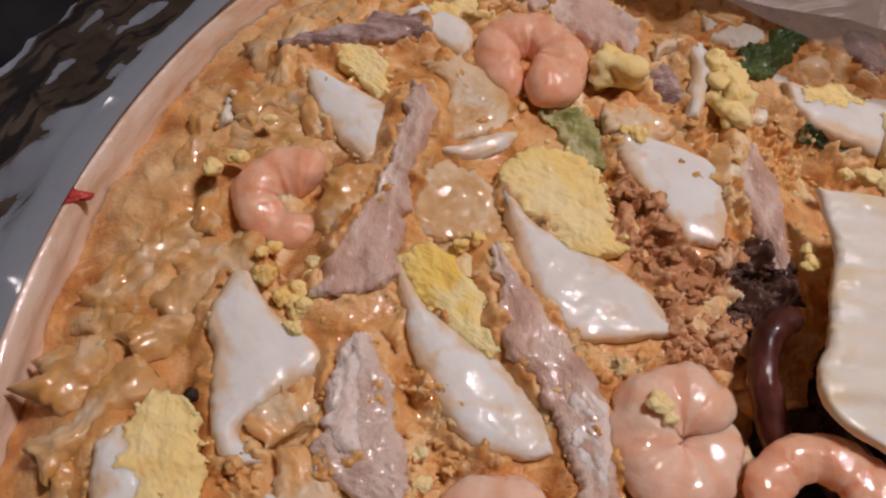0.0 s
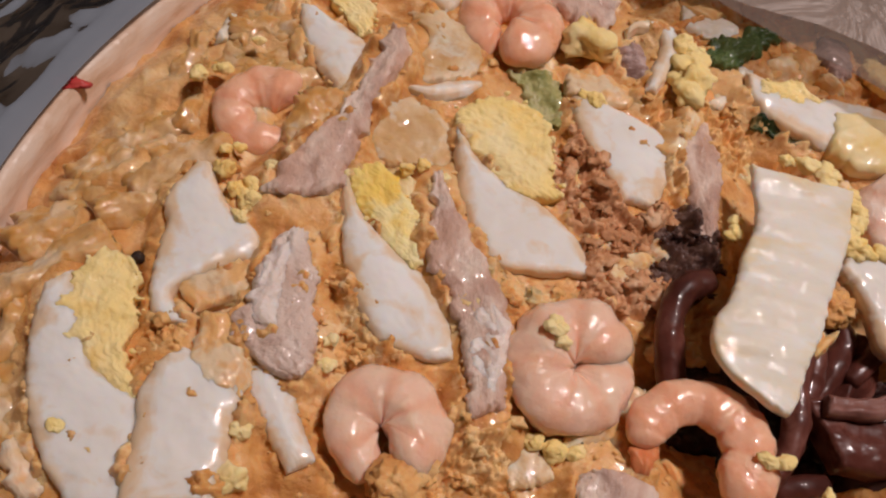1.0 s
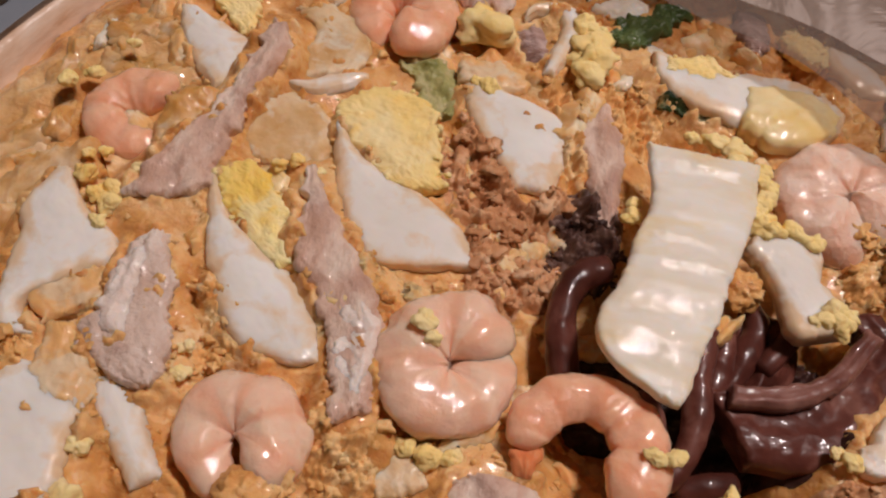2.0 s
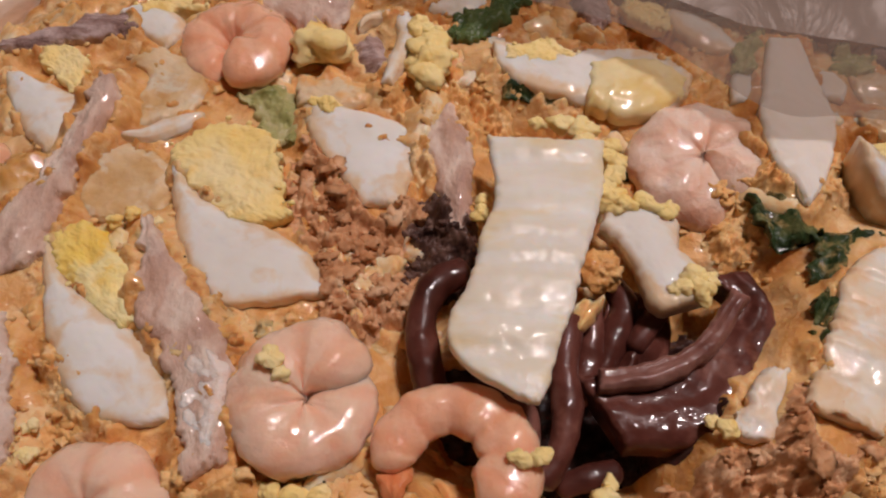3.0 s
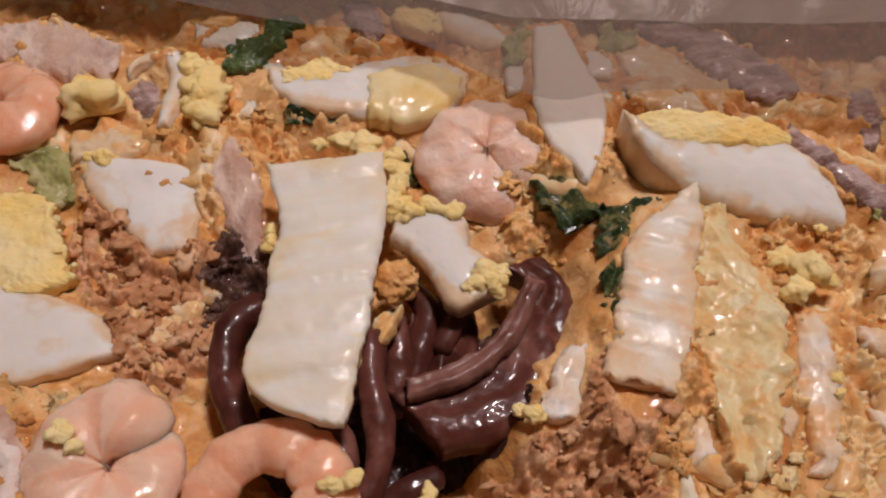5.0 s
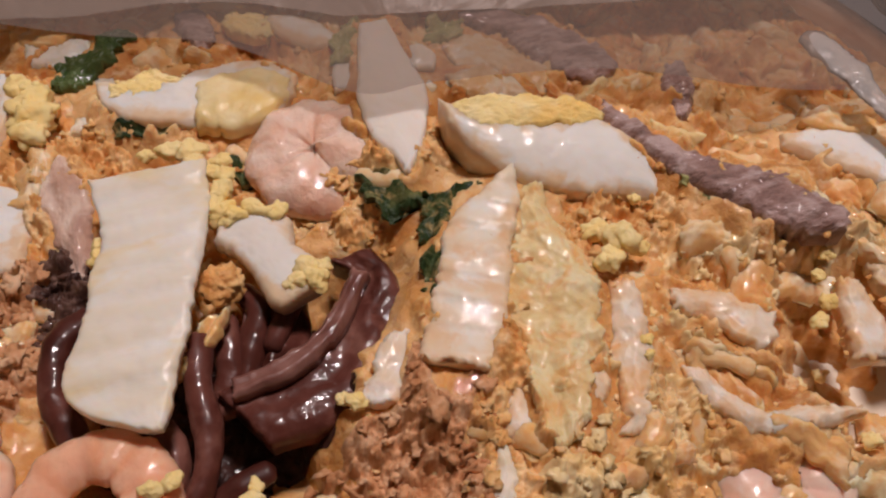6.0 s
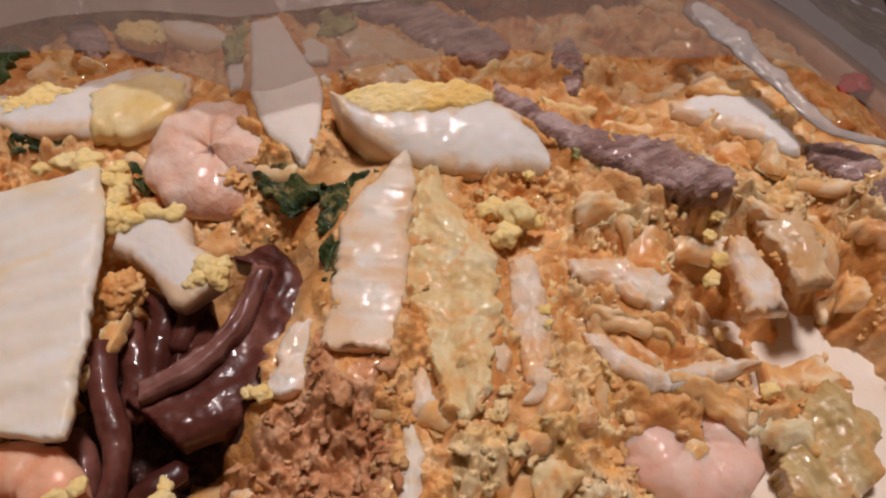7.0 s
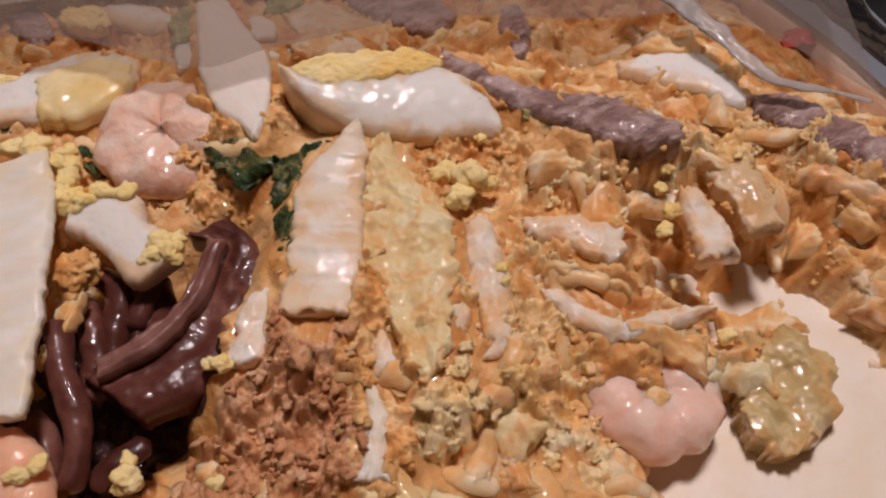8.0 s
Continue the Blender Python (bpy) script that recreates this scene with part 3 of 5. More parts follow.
def egg(label, z, thick, white, yolk=None, cream=None, waxy=None, bits=(), slope=(0.0, 0.0)):
    at = (*middle(white), z - thick)
    ob = thing("egg_slice", at, label, "egg", "egg slices on the noodles")
    s = serial()
    v, f, uv = ribbon(white, z, thick, 0.035, 0.022, 0.8, dome=0.12, bevel=0.16, across=30, seed=s, flare=-0.05, slope=slope, step=0.08, tear=0.045)
    mesh_object("egg_white", v, f, EGG_WHITE, ob, origin=at, uvs=uv)
    if yolk:
        yz = z + 0.12 + slope[1] * (middle(yolk)[1] - middle(white)[1])
        v, f, uv = ribbon(yolk, yz, 0.55, 0.10, 0.03, 2.2, bevel=0.10, across=46, seed=s + 1, step=0.06, knob=0.06 if slope[1] == 0 else 0.03, slope=slope, tear=0.10 if slope[1] == 0 else 0.06, sag=0.12)
        mesh_object("yolk", v, f, YOLK_BRIGHT if "bright" in label else YOLK, ob, "crumbly yellow yolk", origin=at, uvs=uv)
        loose = margin_crumbs(yolk, yz - 0.08, 24, s, 0.15, 0.04, 0.13) if slope[1] == 0 else []
        if loose:
            tagged(mesh_object("loose_yolk", *joined(loose), YOLK, ob, origin=at), "pale crumbs broken off the yolk", "", "", "stuff")
    if cream:
        v, f, uv = ribbon(cream, z + 0.06, 0.35, 0.12, 0.05, 1.5, bevel=0.10, across=28, seed=s + 2, step=0.08, tear=0.10, sag=0.16)
        mesh_object("stained_white", v, f, EGG_CREAM, ob, "cream egg white soaked with sauce", origin=at, uvs=uv)
    if waxy:
        v, f, _ = ribbon(waxy, z + 0.16, 0.6, 0.05, 0.05, 1.2, dome=0.16, bevel=0.2, across=24, seed=s + 3, tear=0.06)
        mesh_object("waxy_yolk", v, f, WAXY_YOLK, ob, "glossy firm yolk", origin=at)
    for k, (x, y, r) in enumerate(bits):
        v, f = crumble((x, y, z + 0.05), r * 1.1, 0.7, s + k)
        mesh_object("yolk_crumb", v, f, YOLK, ob, origin=at)
    return ob


def pork(label, z, thick, rows, fat=None):
    at = (*middle(rows), z - thick)
    s = serial()
    v, f, _ = ribbon(rows, z, thick, 0.12, 0.05, 1.3, bevel=0.12, across=34, seed=s, fibre=0.010, dome=0.08, step=0.08, fold=0.035, tear=0.11, sag=0.12)
    dark = "dark" in label or "ragged" in label
    mat = PORK_DARK if dark else PORK_PALE if "pale" in label else PORK
    if not fat:
        return tagged(mesh_object("pork_strip", v, f, mat, origin=at), label, "pork", "pork strips on the noodles")
    ob = thing("pork_strip", at, label, "pork", "pork strips on the noodles")
    mesh_object("lean_meat", v, f, mat, ob, "grey-pink lean meat", origin=at)
    v, f, _ = ribbon(fat, z + 0.07, 0.4, 0.12, 0.05, 1.3, bevel=0.12, across=28, seed=s + 1, dome=0.08, step=0.08, fold=0.03, tear=0.12, sag=0.12)
    mesh_object("fat", v, f, PORK_FAT, ob, "pale band of soft fat", origin=at)
    return ob


def cabbage(label, z, thick, rows, ridge=0.0):
    at = (*middle(rows), z - thick)
    s = serial()
    plain = "ribbed" in label or "pointed" in label
    v, f, uv = ribbon(rows, z, thick, 0.03 if plain else 0.08, 0.018 if plain else 0.05, 0.9, ridge=ridge * 0.45, bevel=0.12, across=32, seed=s, dome=0.05, step=0.07,
                      tear=0.09 if "ribbed translucent" in label else 0.02 if "pointed" in label else 0.045 if plain else 0.10, sag=0.05 if plain else 0.14)
    mat = CABBAGE_PLAIN if "pointed" in label else CABBAGE_COATED if "ribbed translucent" in label else CABBAGE if "ribbed" in label else CABBAGE_CLEAR if any(w in label for w in ("square", "orange", "ochre", "bluish")) else CABBAGE_SAUCED if any(w in label for w in ("sauce", "translucent", "cream", "among", "glossy", "small", "pinkish", "flat", "soft")) else CABBAGE
    return tagged(mesh_object("cabbage_piece", v, f, mat, origin=at, uvs=uv), label, "cabbage", "cabbage pieces on the noodles")


def leaf(label, z, thick, rows):
    at = (*middle(rows), z - thick)
    s = serial()
    v, f, uv = ribbon(rows, z, thick, 0.12, 0.08, 1.2, bevel=0.08, across=36, seed=s, fold=0.09, tear=0.14, sag=0.15, step=0.07)
    return tagged(mesh_object("cabbage_leaf", v, f, LEAF_OLIVE if "olive" in label else LEAF_YELLOW, origin=at, uvs=uv), label, "cabbage", "cabbage leaves on the noodles")


def green(label, z, thick, rows, fresh=0):
    z = max(z, bed_height(*middle(rows)) + 0.12)
    at = (*middle(rows), z - thick)
    s = serial()
    v, f, _ = ribbon(rows, z + 0.06, thick, 0.25, 0.10, 1.4, bevel=0.05, across=40, seed=s, fold=0.11 if fresh == 0 else 0.06, tear=0.13, sag=0.16, step=0.06)
    return tagged(mesh_object("leaf", v, f, (LEAF_DARK, LEAF_FRESH, LEAF_PALE)[fresh], origin=at), label, "leaf", "green leaves in the noodles")


def shrimp(label, cx, cy, z, ring, fat, start, sweep, squash=1.0, turn=0.0, mat=None, tail=True, thin=0.45):
    """A peeled curled shrimp: start and sweep in degrees round its middle, thick at the start, thin at the tail."""
    at = (cx, cy, z - fat)
    ob = thing("shrimp", at, label, "shrimp", "shrimps on the noodles")
    rows, n = [], 18
    ct, st = math.cos(radians(turn)), math.sin(radians(turn))
    for k in range(n + 1):
        s = k / n
        a = radians(start + sweep * s)
        r = ring * (1 - 0.10 * s)
        x, y = r * math.cos(a), r * math.sin(a) * squash
        w = fat * (1.0 - (1 - thin) * s ** 1.6) * (0.86 if k == 0 else 1.0)
        rows.append((cx + x * ct - y * st, cy + x * st + y * ct, z - (fat - w) * 0.8 - 0.25 * s, w))
    s = serial()
    v, f, uv = tube(rows, 36, 0.035, 1.05, 0.07, 0.75, s, 0.06, 1.1)
    mesh_object("body", v, f, mat or SHRIMP, ob, origin=at, uvs=uv)
    if tail:
        x, y, tz, w = rows[-1]
        px, py = x - rows[-2][0], y - rows[-2][1]
        size = math.hypot(px, py)
        px, py = px / size, py / size
        lean = math.degrees(math.atan2(px, -py))
        fan = [(x - px * 0.1, y - py * 0.1, w * 0.8, lean), (x + px * 0.3, y + py * 0.3, w * 0.7, lean), (x + px * 0.7, y + py * 0.7, w * 0.45, lean)]
        v, f, _ = ribbon(fan, tz + 0.1, 0.3, 0.15, 0.06, 2.0, seed=s)
        mesh_object("tail", v, f, SHRIMP_TAIL, ob, "orange tail stub", origin=at)
    return ob


def clump(name, label, category, centre, radius, mat, flat=0.75, rough=0.28, freq=1.6, group=""):
    v, f = crumble(centre, radius, flat, serial()) if "yolk" in name else lump(centre, radius, flat, rough, freq, serial(), 30, 44, 0.95)
    return tagged(mesh_object(name, v, f, mat, origin=(centre[0], centre[1], centre[2] - radius * flat)), label, category, group)


def strip(label, rows, flat=1.0, mat=None, rough=0.09):
    v, f, _ = tube(rows, 24, 0.0, 1.0, rough, flat, serial(), 0.08, 1.0)
    return tagged(mesh_object("purple_strip", v, f, mat or PURPLE, origin=rows[0][:3]), label, "strip", "purple strips in the hollow")


# ---- plan of the larger pieces ----
QUEUE, HUGS, LAPS = [], [], []


def place(kind, label, z, thick, rows, hang=False, hug=0.9, **extra):
    """Notes a piece for building, and how high the sauce laps round it."""
    QUEUE.append((kind, label, z, thick, rows, extra))
    if not hang and "slope" not in extra and kind is not green:
        LAPS.append((z, rows))
    if not hang:
        sunk = 0.8 if "slope" in extra else 0.0
        for x, y, w, *_ in spline(rows, 0.5):
            HUGS.append((x, y, w * hug, z - sunk - (0.08 if x > 21 else 0.12) - (0.20 if x > 21 else 0.27) * min(thick, 0.9)))


place(egg, "large quarter of boiled egg with pale yellow yolk, on noodles", 0.2, 1.0, [(-5.88, 5.28, 0.46, 50), (-4.9, 3.17, 1.05, -8), (-3.6, 2.04, 1.75, 9), (-3.0, 0.82, 1.5, 16), (-2.4, -0.07, 1.15, 21), (-2.0, -1.2, 0.7, 21)], yolk=[(-4.58, 6.4, 0.44, 3), (-4.63, 5.15, 1.05, 7), (-4.41, 4.29, 1.03, 19), (-3.99, 3.43, 0.65, 31), (-3.25, 2.71, 0.44, 28), (-2.67, 2.27, 0.15, 38)])
place(egg, "broad wedge of boiled egg white with creamy thin top", 0.6, 1.0, [(-2.14, 3.59, 0.48, 42), (-1.35, 2.86, 1.28, 15), (-1.12, 1.71, 1.26, 13), (-1.05, 0.62, 1.21, 16), (-0.95, -0.2, 1.16, 15)], cream=[(-1.43, 5.06, 0.37, 8), (-1.02, 4.11, 0.74, 7), (-0.85, 3.41, 0.82, 8), (-0.35, 2.8, 0.37, 1)])
place(egg, "pale wedge of boiled egg white smeared with sauce", 0.2, 0.9, [(-3.25, 9.98, 0.29, -1), (-3.12, 8.88, 0.82, 5), (-2.33, 7.72, 1.45, 4), (-2.33, 6.8, 1.32, 13), (-3.05, 5.55, 0.38, 14), (-2.64, 4.83, 0.41, 14), (-2.05, 4.71, 0.16, 32)], cream=[(-1.93, 6.67, 1.15, 21), (-1.79, 6.02, 1.04, 19), (-1.5, 5.46, 0.63, 30)], bits=[(-2.57, 9.83, 0.34), (-2.04, 9.23, 0.27), (-1.58, 8.94, 0.36), (-1.64, 9.45, 0.27), (-1.65, 8.31, 0.25), (-2.75, 10.53, 0.2)])
place(egg, "long slice of boiled egg with bright yellow yolk", 0.5, 1.0, [(0.99, 10.46, 0.2, 69), (1.5, 9.3, 0.32, 15), (2.17, 8.26, 0.7, 15), (3.01, 7.28, 1.11, 22), (3.76, 6.27, 1.25, 16), (4.42, 5.56, 0.95, 20), (5.01, 5.18, 0.48, 10)], yolk=[(1.45, 11.02, 0.55, 38), (2.06, 10.17, 0.78, 19), (2.7, 9.36, 0.82, 15), (3.25, 8.55, 0.53, 20), (3.8, 7.85, 0.17, 40)])
place(egg, "thick slice of boiled egg with crumbled pale yolk", 0.5, 1.1, [(4.06, 13.34, 0.09, 16), (4.78, 11.93, 0.5, 16), (5.88, 10.79, 1.19, 19), (6.78, 9.88, 1.51, 22), (7.54, 9.05, 1.44, 20), (8.19, 8.75, 0.96, 11)], yolk=[(4.65, 14.57, 0.82, 38), (5.52, 13.87, 1.55, 23), (6.04, 13.0, 1.35, 27), (6.53, 11.92, 0.99, 22), (7.33, 11.32, 0.52, 22)])
place(egg, "small wedge of boiled egg beside a strip of pork", 0.0, 0.8, [(-1.89, 17.36, 0.36, -5), (-1.15, 16.59, 0.79, 20), (-0.28, 15.68, 1.0, 32), (0.0, 14.89, 0.71, 29), (0.2, 14.23, 0.32, 35)], yolk=[(-1.17, 18.57, 0.43, 30), (-0.36, 17.89, 0.72, 10), (0.08, 17.1, 0.38, 15), (0.33, 16.62, 0.21, 26)])
place(egg, "thin sliver of boiled egg white", 0.3, 0.4, [(2.22, 14.53, 0.12, -55), (3.0, 14.64, 0.33, -83), (3.97, 15.1, 0.37, -76), (4.66, 15.44, 0.16, -78)])
place(egg, "wedge of boiled egg half hidden behind a shrimp", 0.0, 0.9, [(1.13, 20.57, 0.41, 47), (2.27, 19.93, 0.87, 19), (2.75, 19.23, 0.57, 27), (2.93, 18.74, 0.2, 33)], yolk=[(2.42, 21.02, 1.12, 24), (2.81, 20.34, 1.06, 16)])
place(egg, "oval slice of boiled egg with glossy yolk halves", 0.9, 1.2, [(13.79, 17.87, 0.51, -89), (14.78, 17.27, 0.89, -100), (16.01, 16.91, 1.01, -101), (16.99, 16.84, 1.25, -97), (18.34, 16.7, 1.47, -102), (19.4, 16.5, 1.14, -104), (19.96, 16.46, 0.51, -108)], yolk=[(14.14, 17.71, 0.3, -90), (15.28, 17.71, 0.61, -95), (16.56, 17.43, 0.32, -105)], waxy=[(16.73, 16.38, 0.89, -96), (17.72, 16.32, 1.26, -102), (18.98, 16.31, 1.11, -104), (19.75, 16.26, 0.47, -108)])
place(egg, "large wedge of boiled egg lying on its rounded side", 1.9, 1.6, [(23.84, 12.57, 0.43, -91), (24.82, 11.55, 0.66, -113), (26.19, 10.79, 0.93, -114), (27.7, 10.39, 1.21, -115), (28.88, 9.64, 0.85, -118), (29.38, 8.84, 0.3, -124)], slope=(0.0, 0.3), yolk=[(24.05, 12.4, 0.28, -67), (25.14, 12.32, 0.54, -109), (26.68, 11.93, 0.54, -111), (27.91, 11.62, 0.42, -107), (28.54, 11.34, 0.12, -123)])
place(egg, "flat slice of boiled egg white under the film", 1.0, 0.7, [(34.27, 9.74, 0.26, -114), (35.78, 9.07, 0.84, -124), (36.66, 8.39, 0.92, -132), (37.05, 7.21, 0.57, -136), (37.27, 6.62, 0.23, -146)])
place(egg, "torn piece of boiled egg with white lobe and crumbs of yolk", 1.5, 0.6, [(16.69, 11.17, 0.64, 66), (17.77, 10.5, 0.96, 29), (17.98, 9.53, 0.77, 29), (18.28, 8.75, 0.89, 30), (18.55, 8.2, 0.67, 21)], hang=True, bits=[(16.8, 11.61, 0.5), (17.06, 11.19, 0.41), (17.71, 11.33, 0.41), (18.31, 11.07, 0.32), (16.96, 12.19, 0.36), (18.76, 8.83, 0.41), (18.91, 8.47, 0.41), (18.32, 8.53, 0.36), (16.96, 12.8, 0.41), (19.15, 8.88, 0.27)])
place(egg, "curved piece of boiled egg white with lumps of yolk", 0.8, 0.7, [(10.36, 16.49, 0.25, -18), (10.66, 17.55, 0.34, -15), (10.91, 18.53, 0.38, -35), (10.77, 19.43, 0.4, 21), (9.81, 19.45, 0.25, 102), (9.32, 18.99, 0.21, 101)], bits=[(11.65, 17.28, 0.72), (11.64, 16.67, 0.59), (11.66, 18.02, 0.59), (11.31, 18.82, 0.45), (11.85, 18.51, 0.41), (12.1, 17.48, 0.45)])
place(egg, "wedge of boiled egg half under the film flap", 0.9, 0.8, [(19.7, 19.75, 0.35, -125), (20.4, 19.2, 0.62, -125), (21.1, 18.6, 0.62, -127), (22.05, 17.8, 0.2, -128)], yolk=[(18.4, 20.4, 0.45, -125), (19.05, 19.75, 0.6, -125), (19.7, 19.2, 0.35, -125)])
place(egg, "curled cream-coloured cut of egg white", 0.2, 0.6, [(0.13, 4.02, 0.34, 21), (0.69, 3.29, 0.6, 21), (1.35, 2.32, 0.5, 21), (1.96, 1.54, 0.42, 33)])
place(egg, "sauce-stained slice of egg white", 0.4, 0.6, [(8.09, 15.84, 0.49, 9), (9.51, 14.83, 1.56, 4), (9.91, 13.7, 1.34, -1), (10.23, 12.59, 0.89, -2), (10.35, 12.01, 0.66, -4)], cream=[(7.48, 16.5, 0.57, -83), (8.69, 16.38, 0.77, -87), (9.89, 16.38, 0.35, -89), (10.5, 16.24, 0.21, -114)], bits=[(8.58, 15.68, 0.36), (8.14, 15.83, 0.27)])
place(egg, "end of egg white lying by the shrimp", 0.2, 0.6, [(4.57, 6.08, 0.37, -81), (5.17, 5.56, 0.32, -82), (5.7, 5.33, 0.42, -87)])
place(pork, "strip of boiled pork, grey-pink with fine fibres", 0.7, 0.7, [(1.44, 16.84, 0.28, -3), (1.43, 15.33, 0.62, 9), (0.97, 13.48, 0.45, -3), (0.47, 11.56, 0.79, 2), (0.0, 10.2, 1.01, 5), (-0.19, 9.43, 0.95, 11)])
place(pork, "strip of boiled pork, grey-pink with fine fibres, between two egg slices", 0.9, 0.8, [(3.81, 11.02, 0.17, 30), (4.16, 9.77, 0.49, 15), (4.79, 8.43, 0.88, 21), (5.66, 7.23, 0.79, 27), (6.12, 6.17, 0.73, 21), (6.25, 5.0, 0.59, 21), (6.44, 3.83, 0.58, 23)], fat=[(5.85, 6.9, 0.35, 25), (6.15, 6.17, 0.62, 21), (6.28, 5.0, 0.5, 21), (6.42, 4.2, 0.36, 23)])
place(pork, "pale torn chunk of boiled pork", 0.6, 0.9, [(0.05, 8.25, 0.38, 24), (0.07, 7.27, 0.7, 15), (0.22, 6.28, 0.96, 20), (0.3, 5.24, 1.17, 17), (0.73, 4.34, 0.9, 16), (1.36, 3.75, 0.26, 32)], fat=[(-0.1, 7.6, 0.3, 20), (-0.15, 6.6, 0.5, 20), (-0.2, 5.6, 0.55, 17), (0.1, 4.9, 0.35, 16)])
place(pork, "small thin strip of boiled pork", 0.6, 0.6, [(12.18, 15.74, 0.26, 32), (12.25, 14.53, 0.73, 21), (12.48, 13.14, 0.61, 16), (12.6, 11.84, 0.4, 15), (12.62, 11.07, 0.21, 26)])
place(pork, "long dark strip of roast pork leaning on an egg wedge", 1.9, 0.9, [(28.84, 11.9, 0.43, -118), (29.56, 10.53, 0.44, -135), (30.41, 9.16, 0.5, -137), (31.3, 8.29, 0.68, -133), (32.35, 7.41, 0.95, -130), (33.18, 6.51, 0.8, -133), (33.8, 5.93, 0.34, -136)])
place(pork, "dark strip of roast pork under the film", 1.2, 0.9, [(26.27, 17.95, 0.4, -127), (27.51, 17.07, 0.66, -123), (28.64, 15.79, 0.94, -125), (29.53, 14.59, 0.97, -131), (30.17, 13.87, 0.58, -132)])
place(pork, "crumpled dark piece of pork under the film edge", 1.0, 1.0, [(37.31, 6.51, 0.43, -98), (38.27, 5.77, 0.7, -132), (38.82, 4.63, 0.78, -140), (39.62, 3.58, 0.75, -142), (40.07, 2.5, 0.66, -148)])
place(pork, "narrow dark strip of pork at the far side", 0.2, 0.6, [(-2.97, 18.27, 0.11, -49), (-1.32, 18.76, 0.43, -73), (0.4, 19.44, 0.62, -70), (1.62, 19.6, 0.47, -65)])
place(pork, "pinkish slab of pork behind a shrimp", 0.5, 0.7, [(4.48, 21.68, 0.49, -95), (5.96, 21.3, 1.05, -88), (7.43, 20.52, 1.26, -96), (8.86, 19.82, 0.74, -104)])
place(pork, "ragged scrap of pork under the film", 1.5, 0.6, [(32.17, 13.43, 0.35, -8), (31.89, 12.54, 0.58, -12), (31.56, 11.63, 0.35, -19), (31.34, 11.16, 0.13, -7)])
place(pork, "dark scrap of pork between lumps of yolk", 0.4, 0.6, [(9.3, 19.3, 0.3, 25), (9.7, 18.4, 0.55, 20), (10.0, 17.7, 0.45, 18), (10.2, 17.1, 0.2, 15)])
place(pork, "dark slice of pork by a green leaf", 0.8, 0.6, [(16.6, 20.9, 0.37, -112), (17.2, 20.3, 0.7, -115), (17.7, 19.5, 0.5, -122)])
place(cabbage, "wide ribbed piece of white cabbage stalk lying over dark strips", 2.0, 0.30, [(15.05, 13.28, 1.64, -2), (15.09, 11.69, 1.47, -2), (14.63, 9.97, 1.42, -5), (14.18, 8.48, 1.4, -6), (13.66, 7.06, 1.48, -4), (13.77, 5.97, 0.97, -3), (14.16, 5.26, 0.28, -17)], ridge=0.10, hang=True)
place(cabbage, "ribbed translucent cabbage stalk coated with sauce", 1.7, 0.6, [(25.35, 10.6, 0.12, -10), (24.6, 9.7, 0.6, -22), (23.79, 8.8, 0.95, -25), (23.04, 7.37, 0.99, -26), (22.38, 6.04, 1.04, -25), (21.67, 4.84, 0.9, -26)], ridge=0.1)
place(leaf, "limp yellow-green cabbage leaf coated with sauce", 1.4, 0.4, [(25.73, 10.05, 0.39, -25), (25.2, 8.11, 1.05, -25), (24.95, 6.32, 1.4, -21), (24.5, 4.69, 1.0, -19), (24.12, 3.47, 0.7, -26), (23.92, 2.23, 0.45, 3)])
place(cabbage, "pointed white cabbage stalk standing clear of the film", 1.6, 0.5, [(23.01, 17.81, 0.49, -5), (22.88, 16.25, 0.81, -5), (22.73, 14.37, 1.09, -5), (22.55, 13.0, 0.9, -2), (22.5, 12.0, 0.42, -5), (22.31, 11.33, 0.09, -7)], ridge=0.0)
place(cabbage, "glossy white cabbage stick among noodles", 1.0, 0.8, [(27.16, 6.29, 0.39, -25), (26.72, 4.76, 0.51, -15), (26.27, 3.35, 0.45, -14), (25.62, 2.08, 0.39, -10)], ridge=0)
place(cabbage, "flat translucent cabbage stick", 0.8, 0.6, [(28.35, 5.48, 0.35, -113), (29.38, 4.87, 0.47, -121), (30.05, 4.11, 0.67, -122), (30.61, 3.7, 0.69, -136)], ridge=0)
place(cabbage, "glossy white cabbage stick", 0.9, 0.7, [(33.52, 4.54, 0.36, -17), (33.26, 3.45, 0.55, -15), (32.91, 2.15, 0.65, -8)], ridge=0)
place(cabbage, "pale square of cabbage in sauce", 0.6, 0.6, [(35.34, 4.88, 0.75, -15), (35.31, 3.71, 0.74, -13), (34.94, 2.41, 0.63, -15)], ridge=0)
place(cabbage, "curved cream strip of cabbage above a shrimp", 0.2, 0.5, [(28.2, 3.64, 0.22, -21), (28.44, 2.83, 0.32, 53), (29.21, 1.69, 0.34, 57), (30.69, 1.34, 0.36, 56), (32.18, 1.07, 0.14, 73)], ridge=0)
place(leaf, "crinkled olive cabbage leaf near bare tray", -1.64, 0.9, [(34.15, 0.28, 0.9, -18), (33.87, -1.06, 1.5, -13), (33.27, -2.25, 1.4, -15), (32.4, -3.02, 0.64, -14)], hang=True)
place(cabbage, "small pale cabbage cube", 1.0, 0.7, [(25.31, 4.21, 0.35, -25), (25.15, 3.66, 0.52, -21), (24.95, 3.06, 0.3, -21)], ridge=0)
place(cabbage, "small pale cabbage wedge", 0.9, 0.7, [(23.29, 4.2, 0.19, -20), (23.07, 3.49, 0.54, -21), (22.74, 2.81, 0.4, -17)], ridge=0)
